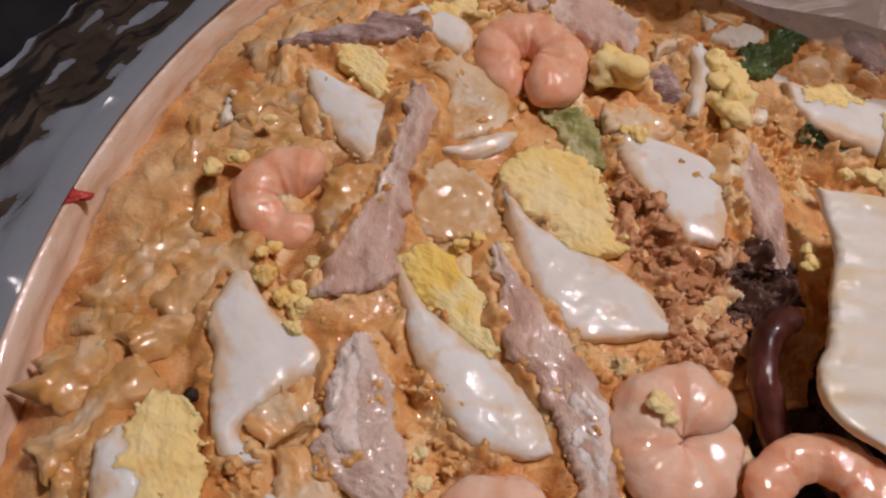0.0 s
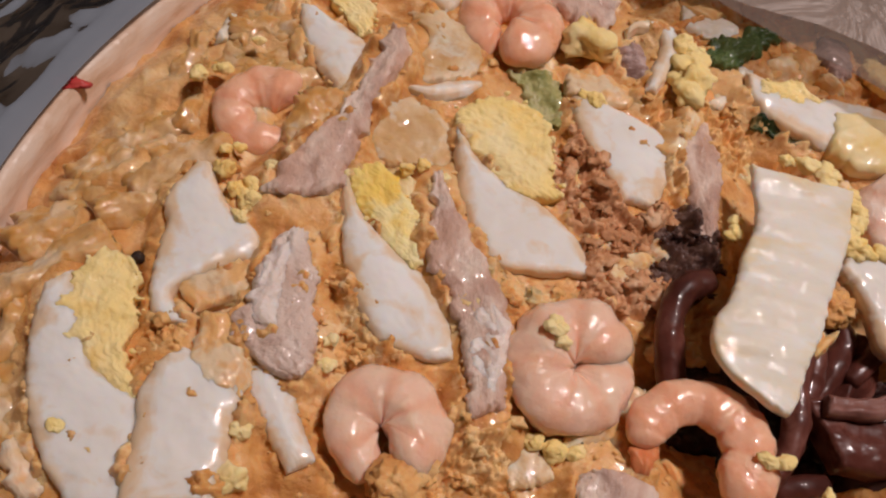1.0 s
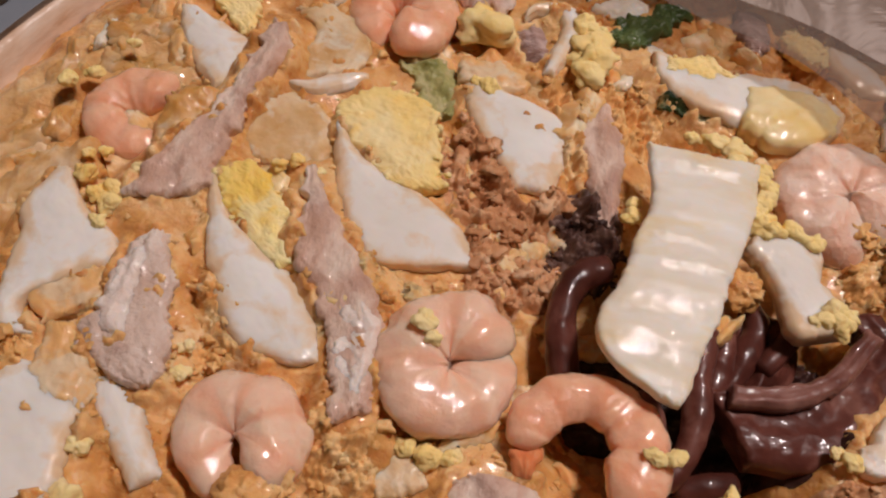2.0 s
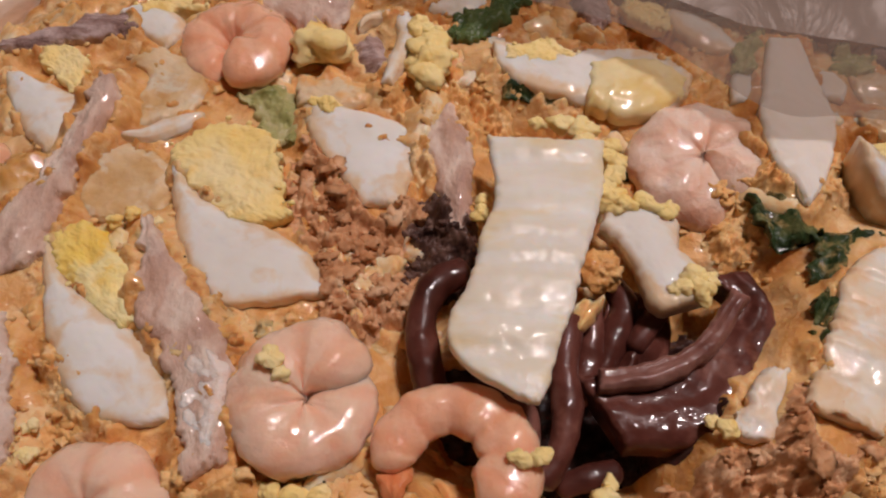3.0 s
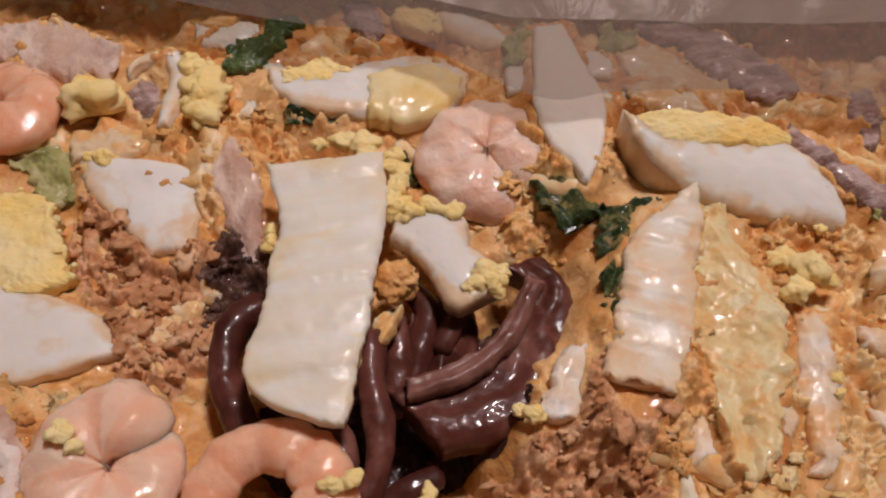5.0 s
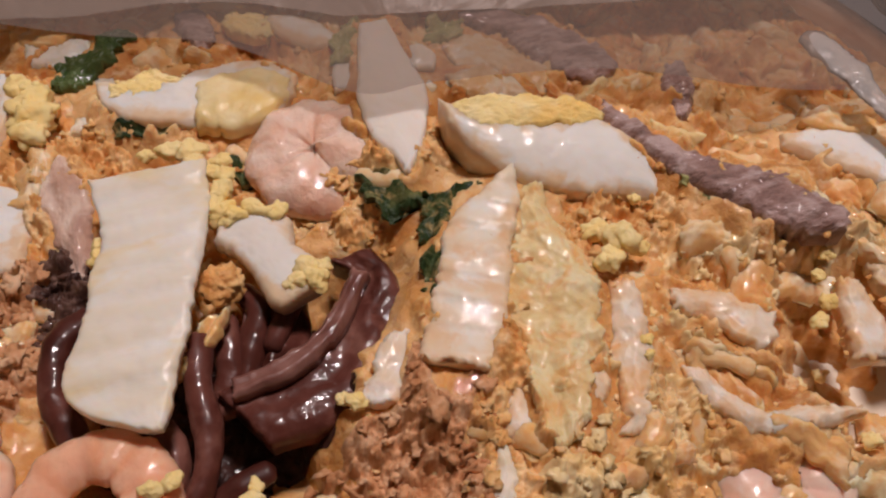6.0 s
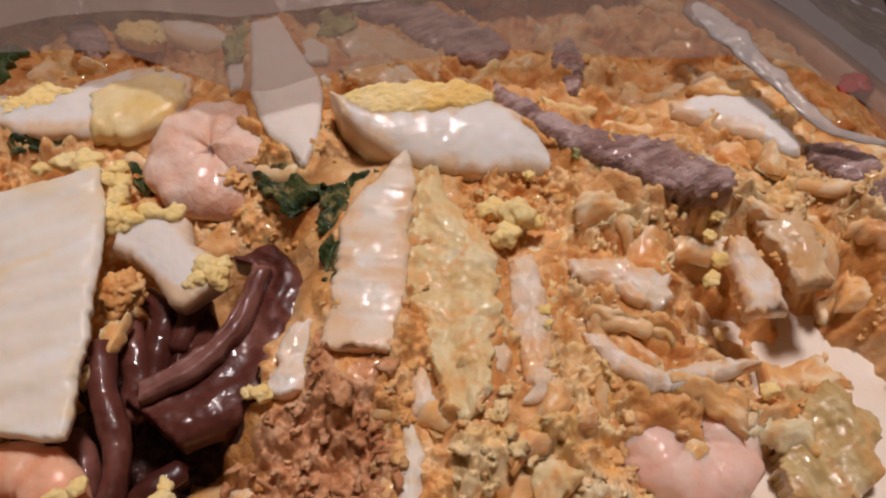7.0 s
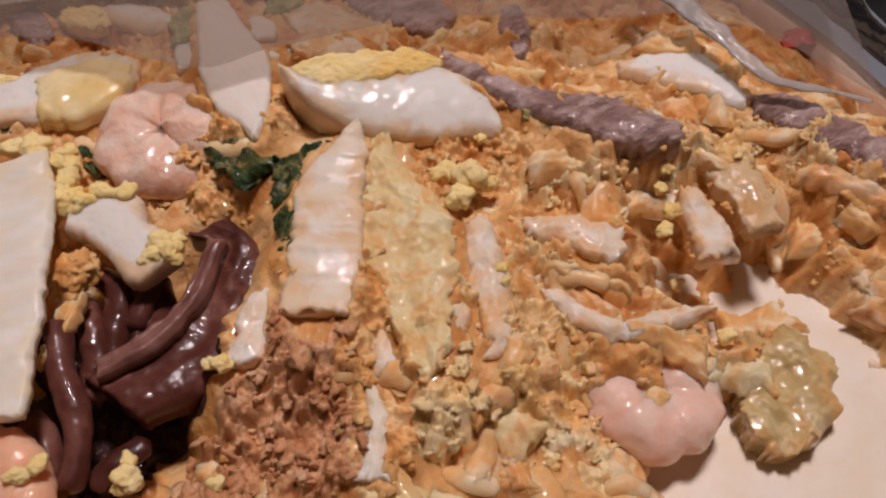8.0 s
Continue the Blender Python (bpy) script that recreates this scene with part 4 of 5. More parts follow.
place(cabbage, "pinkish pale chunk of cabbage core", 1.1, 0.8, [(20.63, 6.49, 0.28, -6), (20.29, 5.74, 0.56, -21), (19.82, 4.95, 0.58, -22), (19.52, 4.73, 0.29, -18)], ridge=0)
place(cabbage, "pale green translucent cabbage square", 0.1, 0.4, [(2.17, 18.4, 0.63, 20), (3.08, 17.71, 0.75, 25), (3.47, 16.79, 1.13, 21), (3.28, 15.36, 0.76, 14)], ridge=0.05)
place(cabbage, "orange translucent square of cabbage dipped in sauce", 0.2, 0.7, [(1.88, 14.12, 0.85, 14), (2.59, 13.01, 1.43, 17), (2.98, 12.08, 1.25, 11), (3.14, 11.59, 0.9, 13)], ridge=0)
place(cabbage, "white cabbage stalk half under crumbs", 0.3, 0.5, [(13.96, 19.19, 0.48, 3), (13.54, 18.11, 0.65, -5), (12.93, 16.91, 0.45, -5)], ridge=0.05)
place(cabbage, "bluish translucent cabbage piece under the film", 0.9, 0.6, [(25.25, 16.11, 0.91, -83), (26.37, 16.09, 0.95, -91), (27.22, 15.02, 0.95, -105), (28.02, 14.16, 0.66, -112)], ridge=0)
place(cabbage, "small round bit of cabbage beside the pointed stalk", 1.45, 0.5, [(24.15, 16.5, 0.25, -10), (24.15, 15.95, 0.48, -8), (24.1, 15.4, 0.3, -8)], ridge=0)
place(cabbage, "translucent square of cabbage leaning by the pointed stalk", 1.1, 0.5, [(22.0, 17.3, 0.4, -15), (21.75, 16.4, 0.5, -15), (21.5, 15.5, 0.42, -15)], ridge=0)
place(cabbage, "narrow pale cabbage sliver beside a stalk", 1.2, 0.4, [(23.61, 15.0, 0.25, -115), (24.26, 14.76, 0.37, -112), (25.29, 14.55, 0.25, -118)], ridge=0)
place(cabbage, "thin white sliver of cabbage edge", 0.9, 0.5, [(22.31, 3.01, 0.14, -20), (22.15, 2.22, 0.3, -23), (21.77, 1.24, 0.35, -24), (21.35, 0.44, 0.41, -31)], ridge=0)
place(cabbage, "pale cabbage stalk by the tray edge", -0.5, 0.4, [(-4.54, 15.27, 0.19, 16), (-4.45, 16.11, 0.2, -3), (-4.36, 16.66, 0.13, -13)], ridge=0)
place(cabbage, "soft white cabbage piece below the pork", -0.1, 0.5, [(-5.44, 0.66, 0.18, 67), (-4.83, -0.09, 0.4, 33), (-4.38, -0.51, 0.39, 25)], ridge=0)
place(cabbage, "pale flat cabbage square in the near corner", 0.0, 0.5, [(7.47, 3.76, 0.26, 31), (7.73, 3.09, 0.59, 28), (8.18, 2.41, 0.7, 25)], ridge=0.0)
place(cabbage, "pale slab of cabbage beneath the far flap", 0.4, 0.5, [(11.41, 21.02, 0.62, -97), (12.47, 20.77, 0.76, -101), (13.6, 20.57, 0.42, -108)], ridge=0)
place(cabbage, "ochre sauce-soaked piece of cabbage behind the egg", 1.5, 0.5, [(24.68, 14.61, 0.33, -92), (25.53, 14.4, 0.77, -105), (26.55, 13.66, 0.49, -116), (26.81, 13.27, 0.15, -136)], ridge=0)
place(leaf, "frilly yellow leaf edge beside the cabbage stalk", 1.2, 0.4, [(16.18, 8.48, 0.27, -5), (15.73, 7.87, 0.38, 7), (15.18, 7.09, 0.28, 22)], hang=True)
place(pork, "small grey chunk of pork near the shrimps", 0.4, 0.6, [(9.6, 3.08, 0.33, 26), (10.19, 2.75, 1.06, 20), (10.54, 2.14, 1.05, 20)])
place(green, "wilted dark green leaf", 0.2, 0.3, [(21.21, 11.94, 0.32, 13), (21.95, 11.21, 0.88, 18), (22.15, 10.34, 0.76, 17)])
place(green, "wilted dark green leaf", 0.1, 0.3, [(23.61, 10.75, 0.91, 1), (22.94, 9.89, 0.55, -1), (22.45, 9.04, 0.44, -6)])
place(green, "wilted dark green leaf", -0.2, 0.3, [(22.46, 8.65, 0.25, -5), (22.03, 7.79, 0.28, -25), (21.62, 6.84, 0.19, -18)])
place(green, "wilted dark green leaf", 0.1, 0.3, [(14.11, 16.51, 0.37, -87), (15.5, 16.29, 0.45, -95), (16.88, 16.02, 0.37, -104)])
place(green, "wilted dark green leaf", 0.1, 0.3, [(17.9, 15.48, 0.41, -17), (17.81, 14.46, 0.37, -14), (17.7, 13.46, 0.22, -5)])
place(green, "broad fresh green leaf at the far side", 0.6, 0.3, [(14.92, 21.06, 0.28, -36), (13.98, 20.09, 0.71, -34), (12.9, 19.03, 0.59, -47), (12.29, 18.68, 0.23, -39)], fresh=1)
place(green, "light green lettuce scrap", 1.0, 0.3, [(24.77, 17.54, 0.46, -94), (25.46, 17.45, 0.62, -102), (26.09, 17.3, 0.34, -114)], fresh=2)
place(green, "light green lettuce scrap", 1.0, 0.3, [(22.45, 18.66, 0.3, 9), (22.02, 17.63, 0.46, -13), (21.62, 16.64, 0.36, -15)], fresh=2)
place(green, "light green lettuce scrap", -0.1, 0.3, [(5.77, 16.94, 0.38, 27), (6.52, 16.32, 0.81, 35), (7.04, 15.38, 0.82, 21), (7.31, 14.64, 0.4, 17)], fresh=2)
place(green, "light green lettuce scrap", 0.9, 0.3, [(30.05, 8.88, 0.24, -130), (30.92, 8.27, 0.36, -128), (31.93, 7.7, 0.21, -133)], fresh=2)

# ---- bed of noodles in sauce ----
DIPS = [  # x, y, radius, depth
    (34.6, 0.6, 3.0, -1.3),     (17, 6.4, 3.2, -2.4), (13.2, 6.3, 2.0, -1.9), (20.2, 8.6, 1.4, -1.4), (11.5, 10.2, 1.4, -0.4), (30.9, -2.5, 2.3, -4.6), (33.2, -4.0, 2.8, -4.4),
    (36.2, -4.4, 2.4, -4.0), (34.2, 0.9, 1.0, -1.6),
    (-5, 12, 5, -0.4), (-8.5, 8, 2.5, -0.5), (30, 2.6, 2.0, -1.0), (28.5, 0.3, 1.8, -0.9)]
HEAPS = [  # x, y, radius, height
    (24, 9, 3.0, 0.7), (27, 6, 3.5, 0.6), (22, 11, 3, 0.4), (20, 15, 5, 0.4), (31, 9, 4, 0.4), (22, 3, 3, 0.7), (9.5, 11.5, 2.2, 0.35),
    (26, 14, 5, 0.5), (38, 6, 4, 0.2)]
BARE = [(36.2, -0.9, 0.9), (36.0, 0.4, 0.65), (35.4, 1.95, 0.65), (33.8, 1.55, 0.6), (33.05, 3.0, 0.5), (34.6, 1.6, 0.4)]  # x, y, radius of bare tray between the food
HOLLOW = [(17, 6.6, 3.6), (13.2, 6.5, 1.9), (20.2, 8.4, 1.6), (30.9, -2.4, 2.3), (33.2, -4.0, 2.7), (36.2, -4.4, 2.2), (36.2, -0.9, 1.1), (36.1, 0.4, 0.9), (35.5, 2.0, 0.9), (33.9, 1.6, 0.8), (33.2, 3.05, 0.7)]
STEP = 0.10
X0, X1, Y0, Y1 = -9.0, 44.0, -9.0, 29.0
nx, ny = int((X1 - X0) / STEP) + 1, int((Y1 - Y0) / STEP) + 1
GX, GY = np.meshgrid(X0 + STEP * np.arange(nx), Y0 + STEP * np.arange(ny))
BED, CALM, LAP = np.full(GX.shape, -0.4), np.ones(GX.shape), np.zeros(GX.shape)
for bx, by, r, h in DIPS + HEAPS:
    BED += h * np.exp(-((GX - bx) ** 2 + (GY - by) ** 2) / (r * r))
for hx, hy, hw, hz in HUGS:
    ix, iy, reach = int((hx - X0) / STEP), int((hy - Y0) / STEP), int((hw + 1.8) / STEP)
    win = (slice(max(0, iy - reach), max(0, iy + reach)), slice(max(0, ix - reach), max(0, ix + reach)))
    far = np.maximum(0, np.hypot(GX[win] - hx, GY[win] - hy) - hw)
    mound = hz - 0.7 * far ** 1.4
    CALM[win] = np.minimum(CALM[win], np.clip(0.2 + far * 2.6, 0.2, 1))
    BED[win] = np.maximum(BED[win], np.where(far < 1.8, mound, -9))
SMOOTH = 3
for _ in range(SMOOTH):
    BED[1:-1, 1:-1] = (BED[:-2, 1:-1] + BED[2:, 1:-1] + BED[1:-1, :-2] + BED[1:-1, 2:] + 2 * BED[1:-1, 1:-1]) / 6
for iy in range(ny):
    for ix in range(nx):
        x, y = X0 + ix * STEP, Y0 + iy * STEP
        p = Vector((x, y, 0.0))
        rough = 0.5 + 0.7 * max(0.0, min(1.0, (x - 15) / 9))
        lumps = 0.30 * noise.fractal(p * 0.5, 0.8, 2.0, 2) + rough * (0.30 * noise.noise(p * 0.9) + 0.20 * noise.noise(p * 1.9))
        lumps += rough * (0.06 * noise.noise(p * 3.6) + 0.04 * noise.fractal(p * 6.0, 0.9, 2.0, 3))
        crust = max(0.2, min(1.0, (x + 5) / 8)) * max(0.0, min(1.0, 0.35 + 2.6 * noise.noise(p * 0.4 + Vector((5, 5, 0)))))
        if crust > 0.02:
            lumps += crust * (0.34 if x < 22 else 0.24) * noise.fractal(p * 1.9, 0.55, 2.1, 5)
        BED[iy, ix] += lumps * CALM[iy, ix]
        LAP[iy, ix] = noise.fractal(p * 0.95 + Vector((31, 7, 0)), 0.7, 2.1, 4) + 0.25 * (0.4 - noise.voronoi(p * 3.0)[0][0])
# sauce and crumbs lap unevenly over the margins of the pieces
for z, rows in LAPS:
    line = spline(rows, 0.12)
    xs, ys, most = [r[0] for r in line], [r[1] for r in line], max(r[2] for r in line) + 0.8
    win = (slice(max(0, int((min(ys) - most - Y0) / STEP)), max(0, int((max(ys) + most - Y0) / STEP))),
           slice(max(0, int((min(xs) - most - X0) / STEP)), max(0, int((max(xs) + most - X0) / STEP))))
    wx, wy = GX[win], GY[win]
    gap = np.full(wx.shape, 9.0)
    for x, y, w, cut in line:
        c, s = math.cos(radians(cut)), math.sin(radians(cut))
        gap = np.minimum(gap, np.maximum(np.abs((wx - x) * c + (wy - y) * s) - w, np.abs((wy - y) * c - (wx - x) * s) - 0.1))
    crest = z - 0.26 + 0.62 * LAP[win] - 1.6 * np.maximum(0, gap - 0.1) - 3.0 * np.maximum(0, -0.04 - gap)
    BED[win] = np.maximum(BED[win], np.where((gap > -0.7) & (gap < 0.4), crest, -9))
for bx, by, r in BARE:
    BED = np.minimum(BED, TRAY_Z - 0.3 + 1.4 * np.maximum(0, np.hypot(GX - bx, GY - by) - r + 0.5 * LAP))
DIST = np.hypot(GX - CX, GY - CY)
BED = np.where(GX < 24, np.maximum(BED, -2.1), BED)
BED -= 1.5 * (np.maximum(0, DIST - (R - 4.5)) / 3.6) ** 2


def bed_height(x, y):
    u, w = min(max((x - X0) / STEP, 0), nx - 1.001), min(max((y - Y0) / STEP, 0), ny - 1.001)
    ix, iy = int(u), int(w)
    u, w = u - ix, w - iy
    return float((BED[iy, ix] * (1 - u) + BED[iy, ix + 1] * u) * (1 - w) + (BED[iy + 1, ix] * (1 - u) + BED[iy + 1, ix + 1] * u) * w)


def free_spot(x, y, room=0.2):
    """True where no larger piece lies and the bed is not hollow."""
    if math.hypot(x - CX, y - CY) > R - 2.6 or any(math.hypot(x - hx, y - hy) < hr for hx, hy, hr in HOLLOW):
        return False
    return all(math.hypot(x - hx, y - hy) > hw + room for hx, hy, hw, _ in HUGS)


index, verts, faces = {}, [], []
for iy in range(ny):
    for ix in range(nx):
        if DIST[iy, ix] < R - 0.95:
            index[ix, iy] = len(verts)
            verts.append((GX[iy, ix], GY[iy, ix], max(BED[iy, ix], TRAY_Z - 0.35)))
for (ix, iy), a in index.items():
    q = (a, index.get((ix + 1, iy)), index.get((ix + 1, iy + 1)), index.get((ix, iy + 1)))
    if None not in q:
        faces.append(q)
tagged(mesh_object("noodle_bed", verts, faces, SAUCE), "bed of thick noodles in glossy orange sauce filling the tray", "noodles", "", "stuff")

rng = random.Random(4)


def strand(x, y, heading, length, radius, seed, up=0.0):
    """A short noodle that follows the bed's surface."""
    rows, h = [], heading
    for k in range(5):
        rows.append((x, y, max(bed_height(x, y), TRAY_Z) + radius * (up - 0.1), radius * rng.uniform(0.85, 1.1)))
        h += rng.uniform(-0.4, 0.4)
        x, y = x + math.cos(h) * length / 4, y + math.sin(h) * length / 4
    return tube(rows, 12, rough=0.08, seed=seed, step=0.15, flat=0.8)


def scrap(x, y, heading, length, width, thick, seed):
    """An angular bit of cabbage or noodle, tilted and sunk in the sauce."""
    rows, bend = [], rng.uniform(-0.35, 0.35)
    count, width = 4, min(width, 0.3 * length)
    for k in range(count):
        s = k / (count - 1) - 0.5
        h = heading + bend * s
        rows.append((x + math.cos(h) * length * s, y + math.sin(h) * length * s, width * rng.uniform(0.7, 1.1), math.degrees(h) + 90 + rng.uniform(-22, 22)))
    return ribbon(rows, bed_height(x, y) + rng.uniform(-0.12, 0.05), thick, 0.17, 0.11, 1.5, dome=0.16, bevel=0.2, across=14, seed=seed, tear=0.10, sag=0.18,
                  slope=(rng.uniform(-0.18, 0.18), rng.uniform(-0.2, 0.2)), step=0.12)


for k in range(120):
    x, y = rng.uniform(17, 42), rng.uniform(-6, 24)
    if free_spot(x, y, 0.1):
        v, f, _ = strand(x, y, rng.gauss(-0.9, 0.6), rng.uniform(1.4, 3.0), rng.uniform(0.28, 0.46), k, -0.25)
        tagged(mesh_object("noodle", v, f, NOODLE, origin=(x, y, bed_height(x, y) - 0.3)), "thick pale noodle half sunk in orange sauce", "noodle", "noodles in the sauce")
for name, mat, count, label in (("cabbage_scrap", SCRAP_PALE, 260, "pale bit of cabbage half sunk in sauce"),
                                ("noodle_scrap", SCRAP_ORANGE, 130, "orange sauced bit of noodle"),
                                ("leaf_scrap", LEAF_YELLOW, 60, "yellowish bit of limp cabbage leaf")):
    for k in range(count):
        x, y = rng.uniform(-7, 42), rng.uniform(-6, 25)
        if not free_spot(x, y, 0.05) or (x < 15 and rng.random() < (0.75 if x < -3 else 0.25)):
            continue
        v, f, uv = scrap(x, y, rng.gauss(-0.9, 1.0), rng.uniform(1.0, 3.2), rng.uniform(0.3, 0.9), rng.uniform(0.3, 0.5), k + count)
        tagged(mesh_object(name, v, f, mat, origin=(x, y, bed_height(x, y) - 0.3), uvs=uv), label, "scrap", "scraps in the sauce")
for k in range(60):
    x, y = rng.uniform(-8.0, 1.0), rng.uniform(1, 20)
    if free_spot(x, y, 0.3):
        v, f, uv = scrap(x, y, rng.gauss(0.9, 0.6), rng.uniform(2.2, 4.2), rng.uniform(0.5, 1.0), 0.4, k)
        tagged(mesh_object("soft_noodle", v, f, NOODLE_SOFT, origin=(x, y, bed_height(x, y) - 0.3), uvs=uv), "soft translucent noodle sunk in ochre sauce", "noodle", "soft noodles by the rim")
pieces = []
for k in range(1900):
    x, y = rng.uniform(-7, 42), rng.uniform(-6, 24)
    if not free_spot(x, y, -0.1) or rng.random() > (0.25 if x < -3 else 1.0):
        continue
    r = 0.04 + 0.15 * rng.random() ** 2
    pieces.append(lump((x, y, bed_height(x, y) + r * 0.1), r, 0.7, 0.5, 1.2, k, 6, 9))
for k, (z, rows) in enumerate(LAPS):  # crumbs gathered along the margins
    pieces += [p for p in margin_crumbs(rows, z - 0.24, int(5 * len(rows)), k + 0.5, 0.10, 0.04, 0.15)]
v, f = joined(pieces)
tagged(mesh_object("sauce_lumps", v, f, CRUST), "small lumps of golden fried crumbs stuck in sauce", "crumbs", "", "stuff")


def crumb_patch(name, spots, mat, label, height=0.35, grain=0.36, size=2.6, overlap=0.3, lift=0.0, chunk=0.20, every=100):
    """Moist crumbs heaped together on the bed: round heaps (x, y, radius) that fade out, with two sizes of grain."""
    step = 0.05
    xs = [s[0] - s[2] for s in spots] + [s[0] + s[2] for s in spots]
    ys = [s[1] - s[2] for s in spots] + [s[1] + s[2] for s in spots]
    cols, rows = int((max(xs) - min(xs)) / step), int((max(ys) - min(ys)) / step)
    near = [h for h in HUGS if min(xs) - 3 < h[0] < max(xs) + 3 and min(ys) - 3 < h[1] < max(ys) + 3]
    index, verts, faces = {}, [], []
    for iy in range(rows):
        for ix in range(cols):
            x, y = min(xs) + ix * step, min(ys) + iy * step
            p = Vector((x, y, 0))
            ragged = 0.35 * noise.fractal(p * 1.3, 0.8, 2.0, 3)
            env = max(1 - math.hypot(x - sx, y - sy) / sr for sx, sy, sr in spots) + ragged * 0.6
            if env <= 0:
                continue
            for hx, hy, hw, _ in near:
                env = min(env, (math.hypot(x - hx, y - hy) - hw + overlap) * 1.2)
                if env <= 0:
                    break
            if env <= 0:
                continue
            rise = min(1.0, env * 2.6)
            warp = Vector((noise.noise(p * 4), noise.noise(p * 4 + Vector((7, 0, 0))), 0)) * 0.10
            d1 = noise.voronoi((p + warp) * size)[0]
            body = noise.fractal(p * size * 0.45 + warp, 0.28, 2.1, 5) * 0.8 + 0.35 * (0.3 - d1[0])
            z = bed_height(x, y) - 0.10 + rise * (lift + height * (0.35 + 0.5 * rise + 0.5 * noise.noise(p * 0.8)) + 1.1 * grain * body)
            index[ix, iy] = len(verts)
            verts.append((x, y, z))
    for (ix, iy), a in index.items():
        q = (a, index.get((ix + 1, iy)), index.get((ix + 1, iy + 1)), index.get((ix, iy + 1)))
        if None not in q:
            faces.append(q)
    pick, loose = random.Random(len(verts)), [(verts, faces)]
    for k in range(len(verts) // every if lift == 0 else 0):  # single crumbs lying on the heap
        x, y, z = pick.choice(verts)
        r = 0.05 + chunk * pick.random() ** 2
        loose.append(lump((x, y, z + r * 0.1), r, 0.6, 0.62, 1.3, k, 8, 11))
    return tagged(mesh_object(name, *joined(loose), mat), label, "crumbs", "", "stuff")


crumb_patch("brown_crumbs", [(8.9, 12.7, 1.7), (9.7, 11.4, 1.8), (10.0, 10.1, 1.8), (9.3, 8.9, 1.5), (10.9, 9.3, 1.2), (8.6, 13.6, 1.2), (10.6, 11.8, 1.1)],
            CRUMB_BROWN, "heap of moist brown crushed crackling crumbs", 0.55, 0.26, 3.0, chunk=0.28, every=50)
crumb_patch("golden_crumbs", [(10.9, 15.5, 1.2), (12.6, 16.3, 1.3), (13.3, 15.4, 1.3), (12.4, 14.6, 1.2), (11.6, 13.7, 0.9)],
            CRUST, "heap of moist golden crackling crumbs", 0.45, 0.30, 4.0)
crumb_patch("golden_crumbs", [(6.6, 8.1, 1.4), (7.8, 8.2, 1.3), (9.0, 7.9, 0.9)], SAUCE, "sauce-soaked crumbs by the egg and shrimp", 0.25, 0.25, 2.0, 0.55)
crumb_patch("golden_crumbs", [(2.0, 9.0, 0.9), (2.3, 7.6, 0.9), (2.4, 6.3, 0.9), (2.6, 5.2, 0.8), (0.9, 10.2, 0.6)], CRUST, "golden crumbs between pork and egg", 0.2, 0.3, 2.6)
crumb_patch("golden_crumbs", [(-2.6, 4.4, 0.9), (0.2, 3.4, 0.8), (6.2, 3.2, 1.4), (5.2, 2.0, 1.2), (7.2, 2.0, 1.2), (4.6, 1.2, 1.0)], CRUST, "golden crumbs around the shrimps", 0.25, 0.32, 2.3)
crumb_patch("crusty_crumbs", [(22.6, 3.2, 1.6), (23.4, 5.0, 1.5), (22.0, 1.6, 1.2)],
            CRUST, "crusty golden crumbs caked with sauce", 0.45, 0.24, 2.6)
crumb_patch("crusty_crumbs", [(21, 4.4, 1.7), (19.6, 3.3, 1.6), (18, 2.6, 1.4), (21.0, 2.0, 1.5), (19.4, 1.4, 1.4)], CRUMB_BROWN, "brownish crumbs caked with sauce beside the hollow", 0.45, 0.30, 2.6, chunk=0.24, every=70)
crumb_patch("crusty_crumbs", [(27.7, 8.4, 1.5), (26.8, 7.6, 1.2), (28.8, 8.0, 1.2)], CRUST, "crusty golden crumbs by the egg wedge", 0.4, 0.32, 3.2)
crumb_patch("crusty_crumbs", [(21.8, 12.3, 1.2), (20.6, 11.4, 1.2), (18.6, 12.0, 1.0), (23.6, 12.5, 1.1), (17.6, 14.0, 1.0)], CRUST, "crusty golden crumbs round a shrimp", 0.3, 0.3, 3.6)
crumb_patch("crusty_crumbs", [(26, 3.6, 1.5), (27.5, 2.4, 1.4), (24.8, 3.2, 1.2), (28.2, 4.8, 1.0), (25.4, 0.6, 1.6), (27.2, 0.2, 1.5), (23.6, 1.2, 1.2), (27.4, -1.2, 1.2)], MUSH, "pale lumpy mush of noodles in sauce", 0.25, 0.34, 1.2)
crumb_patch("noodle_mush", [(30.6, 5.6, 1.4), (33.6, 6.4, 1.5), (36.2, 5.4, 1.5), (38.2, 4.4, 1.2), (29.6, 6.6, 1.1)], MUSH, "pale lumpy mush of noodles in sauce", 0.2, 0.3, 1.1)
# dark layer over the hollow's floor: shade painted as colour, no separate food
crumb_patch("dark_patch", [(16.8, 6.7, 2.8), (13.4, 6.5, 1.9), (19.2, 7.9, 1.2), (15.4, 5.0, 1.6), (15.5, 8.4, 1.7)], HOLLOW_SHADE, "near-black layer painted as the deep shade at the bottom of the hollow", 0.12, 0.12, 1.1, 0.3, 0.25)
crumb_patch("dark_patch", [(11.9, 11.0, 1.3), (12.4, 10.2, 1.1), (11.4, 10.2, 1.0), (12.2, 11.6, 0.9)], DARK_CURL, "dark purple-brown shreds in a clump", 0.5, 0.32, 2.2)

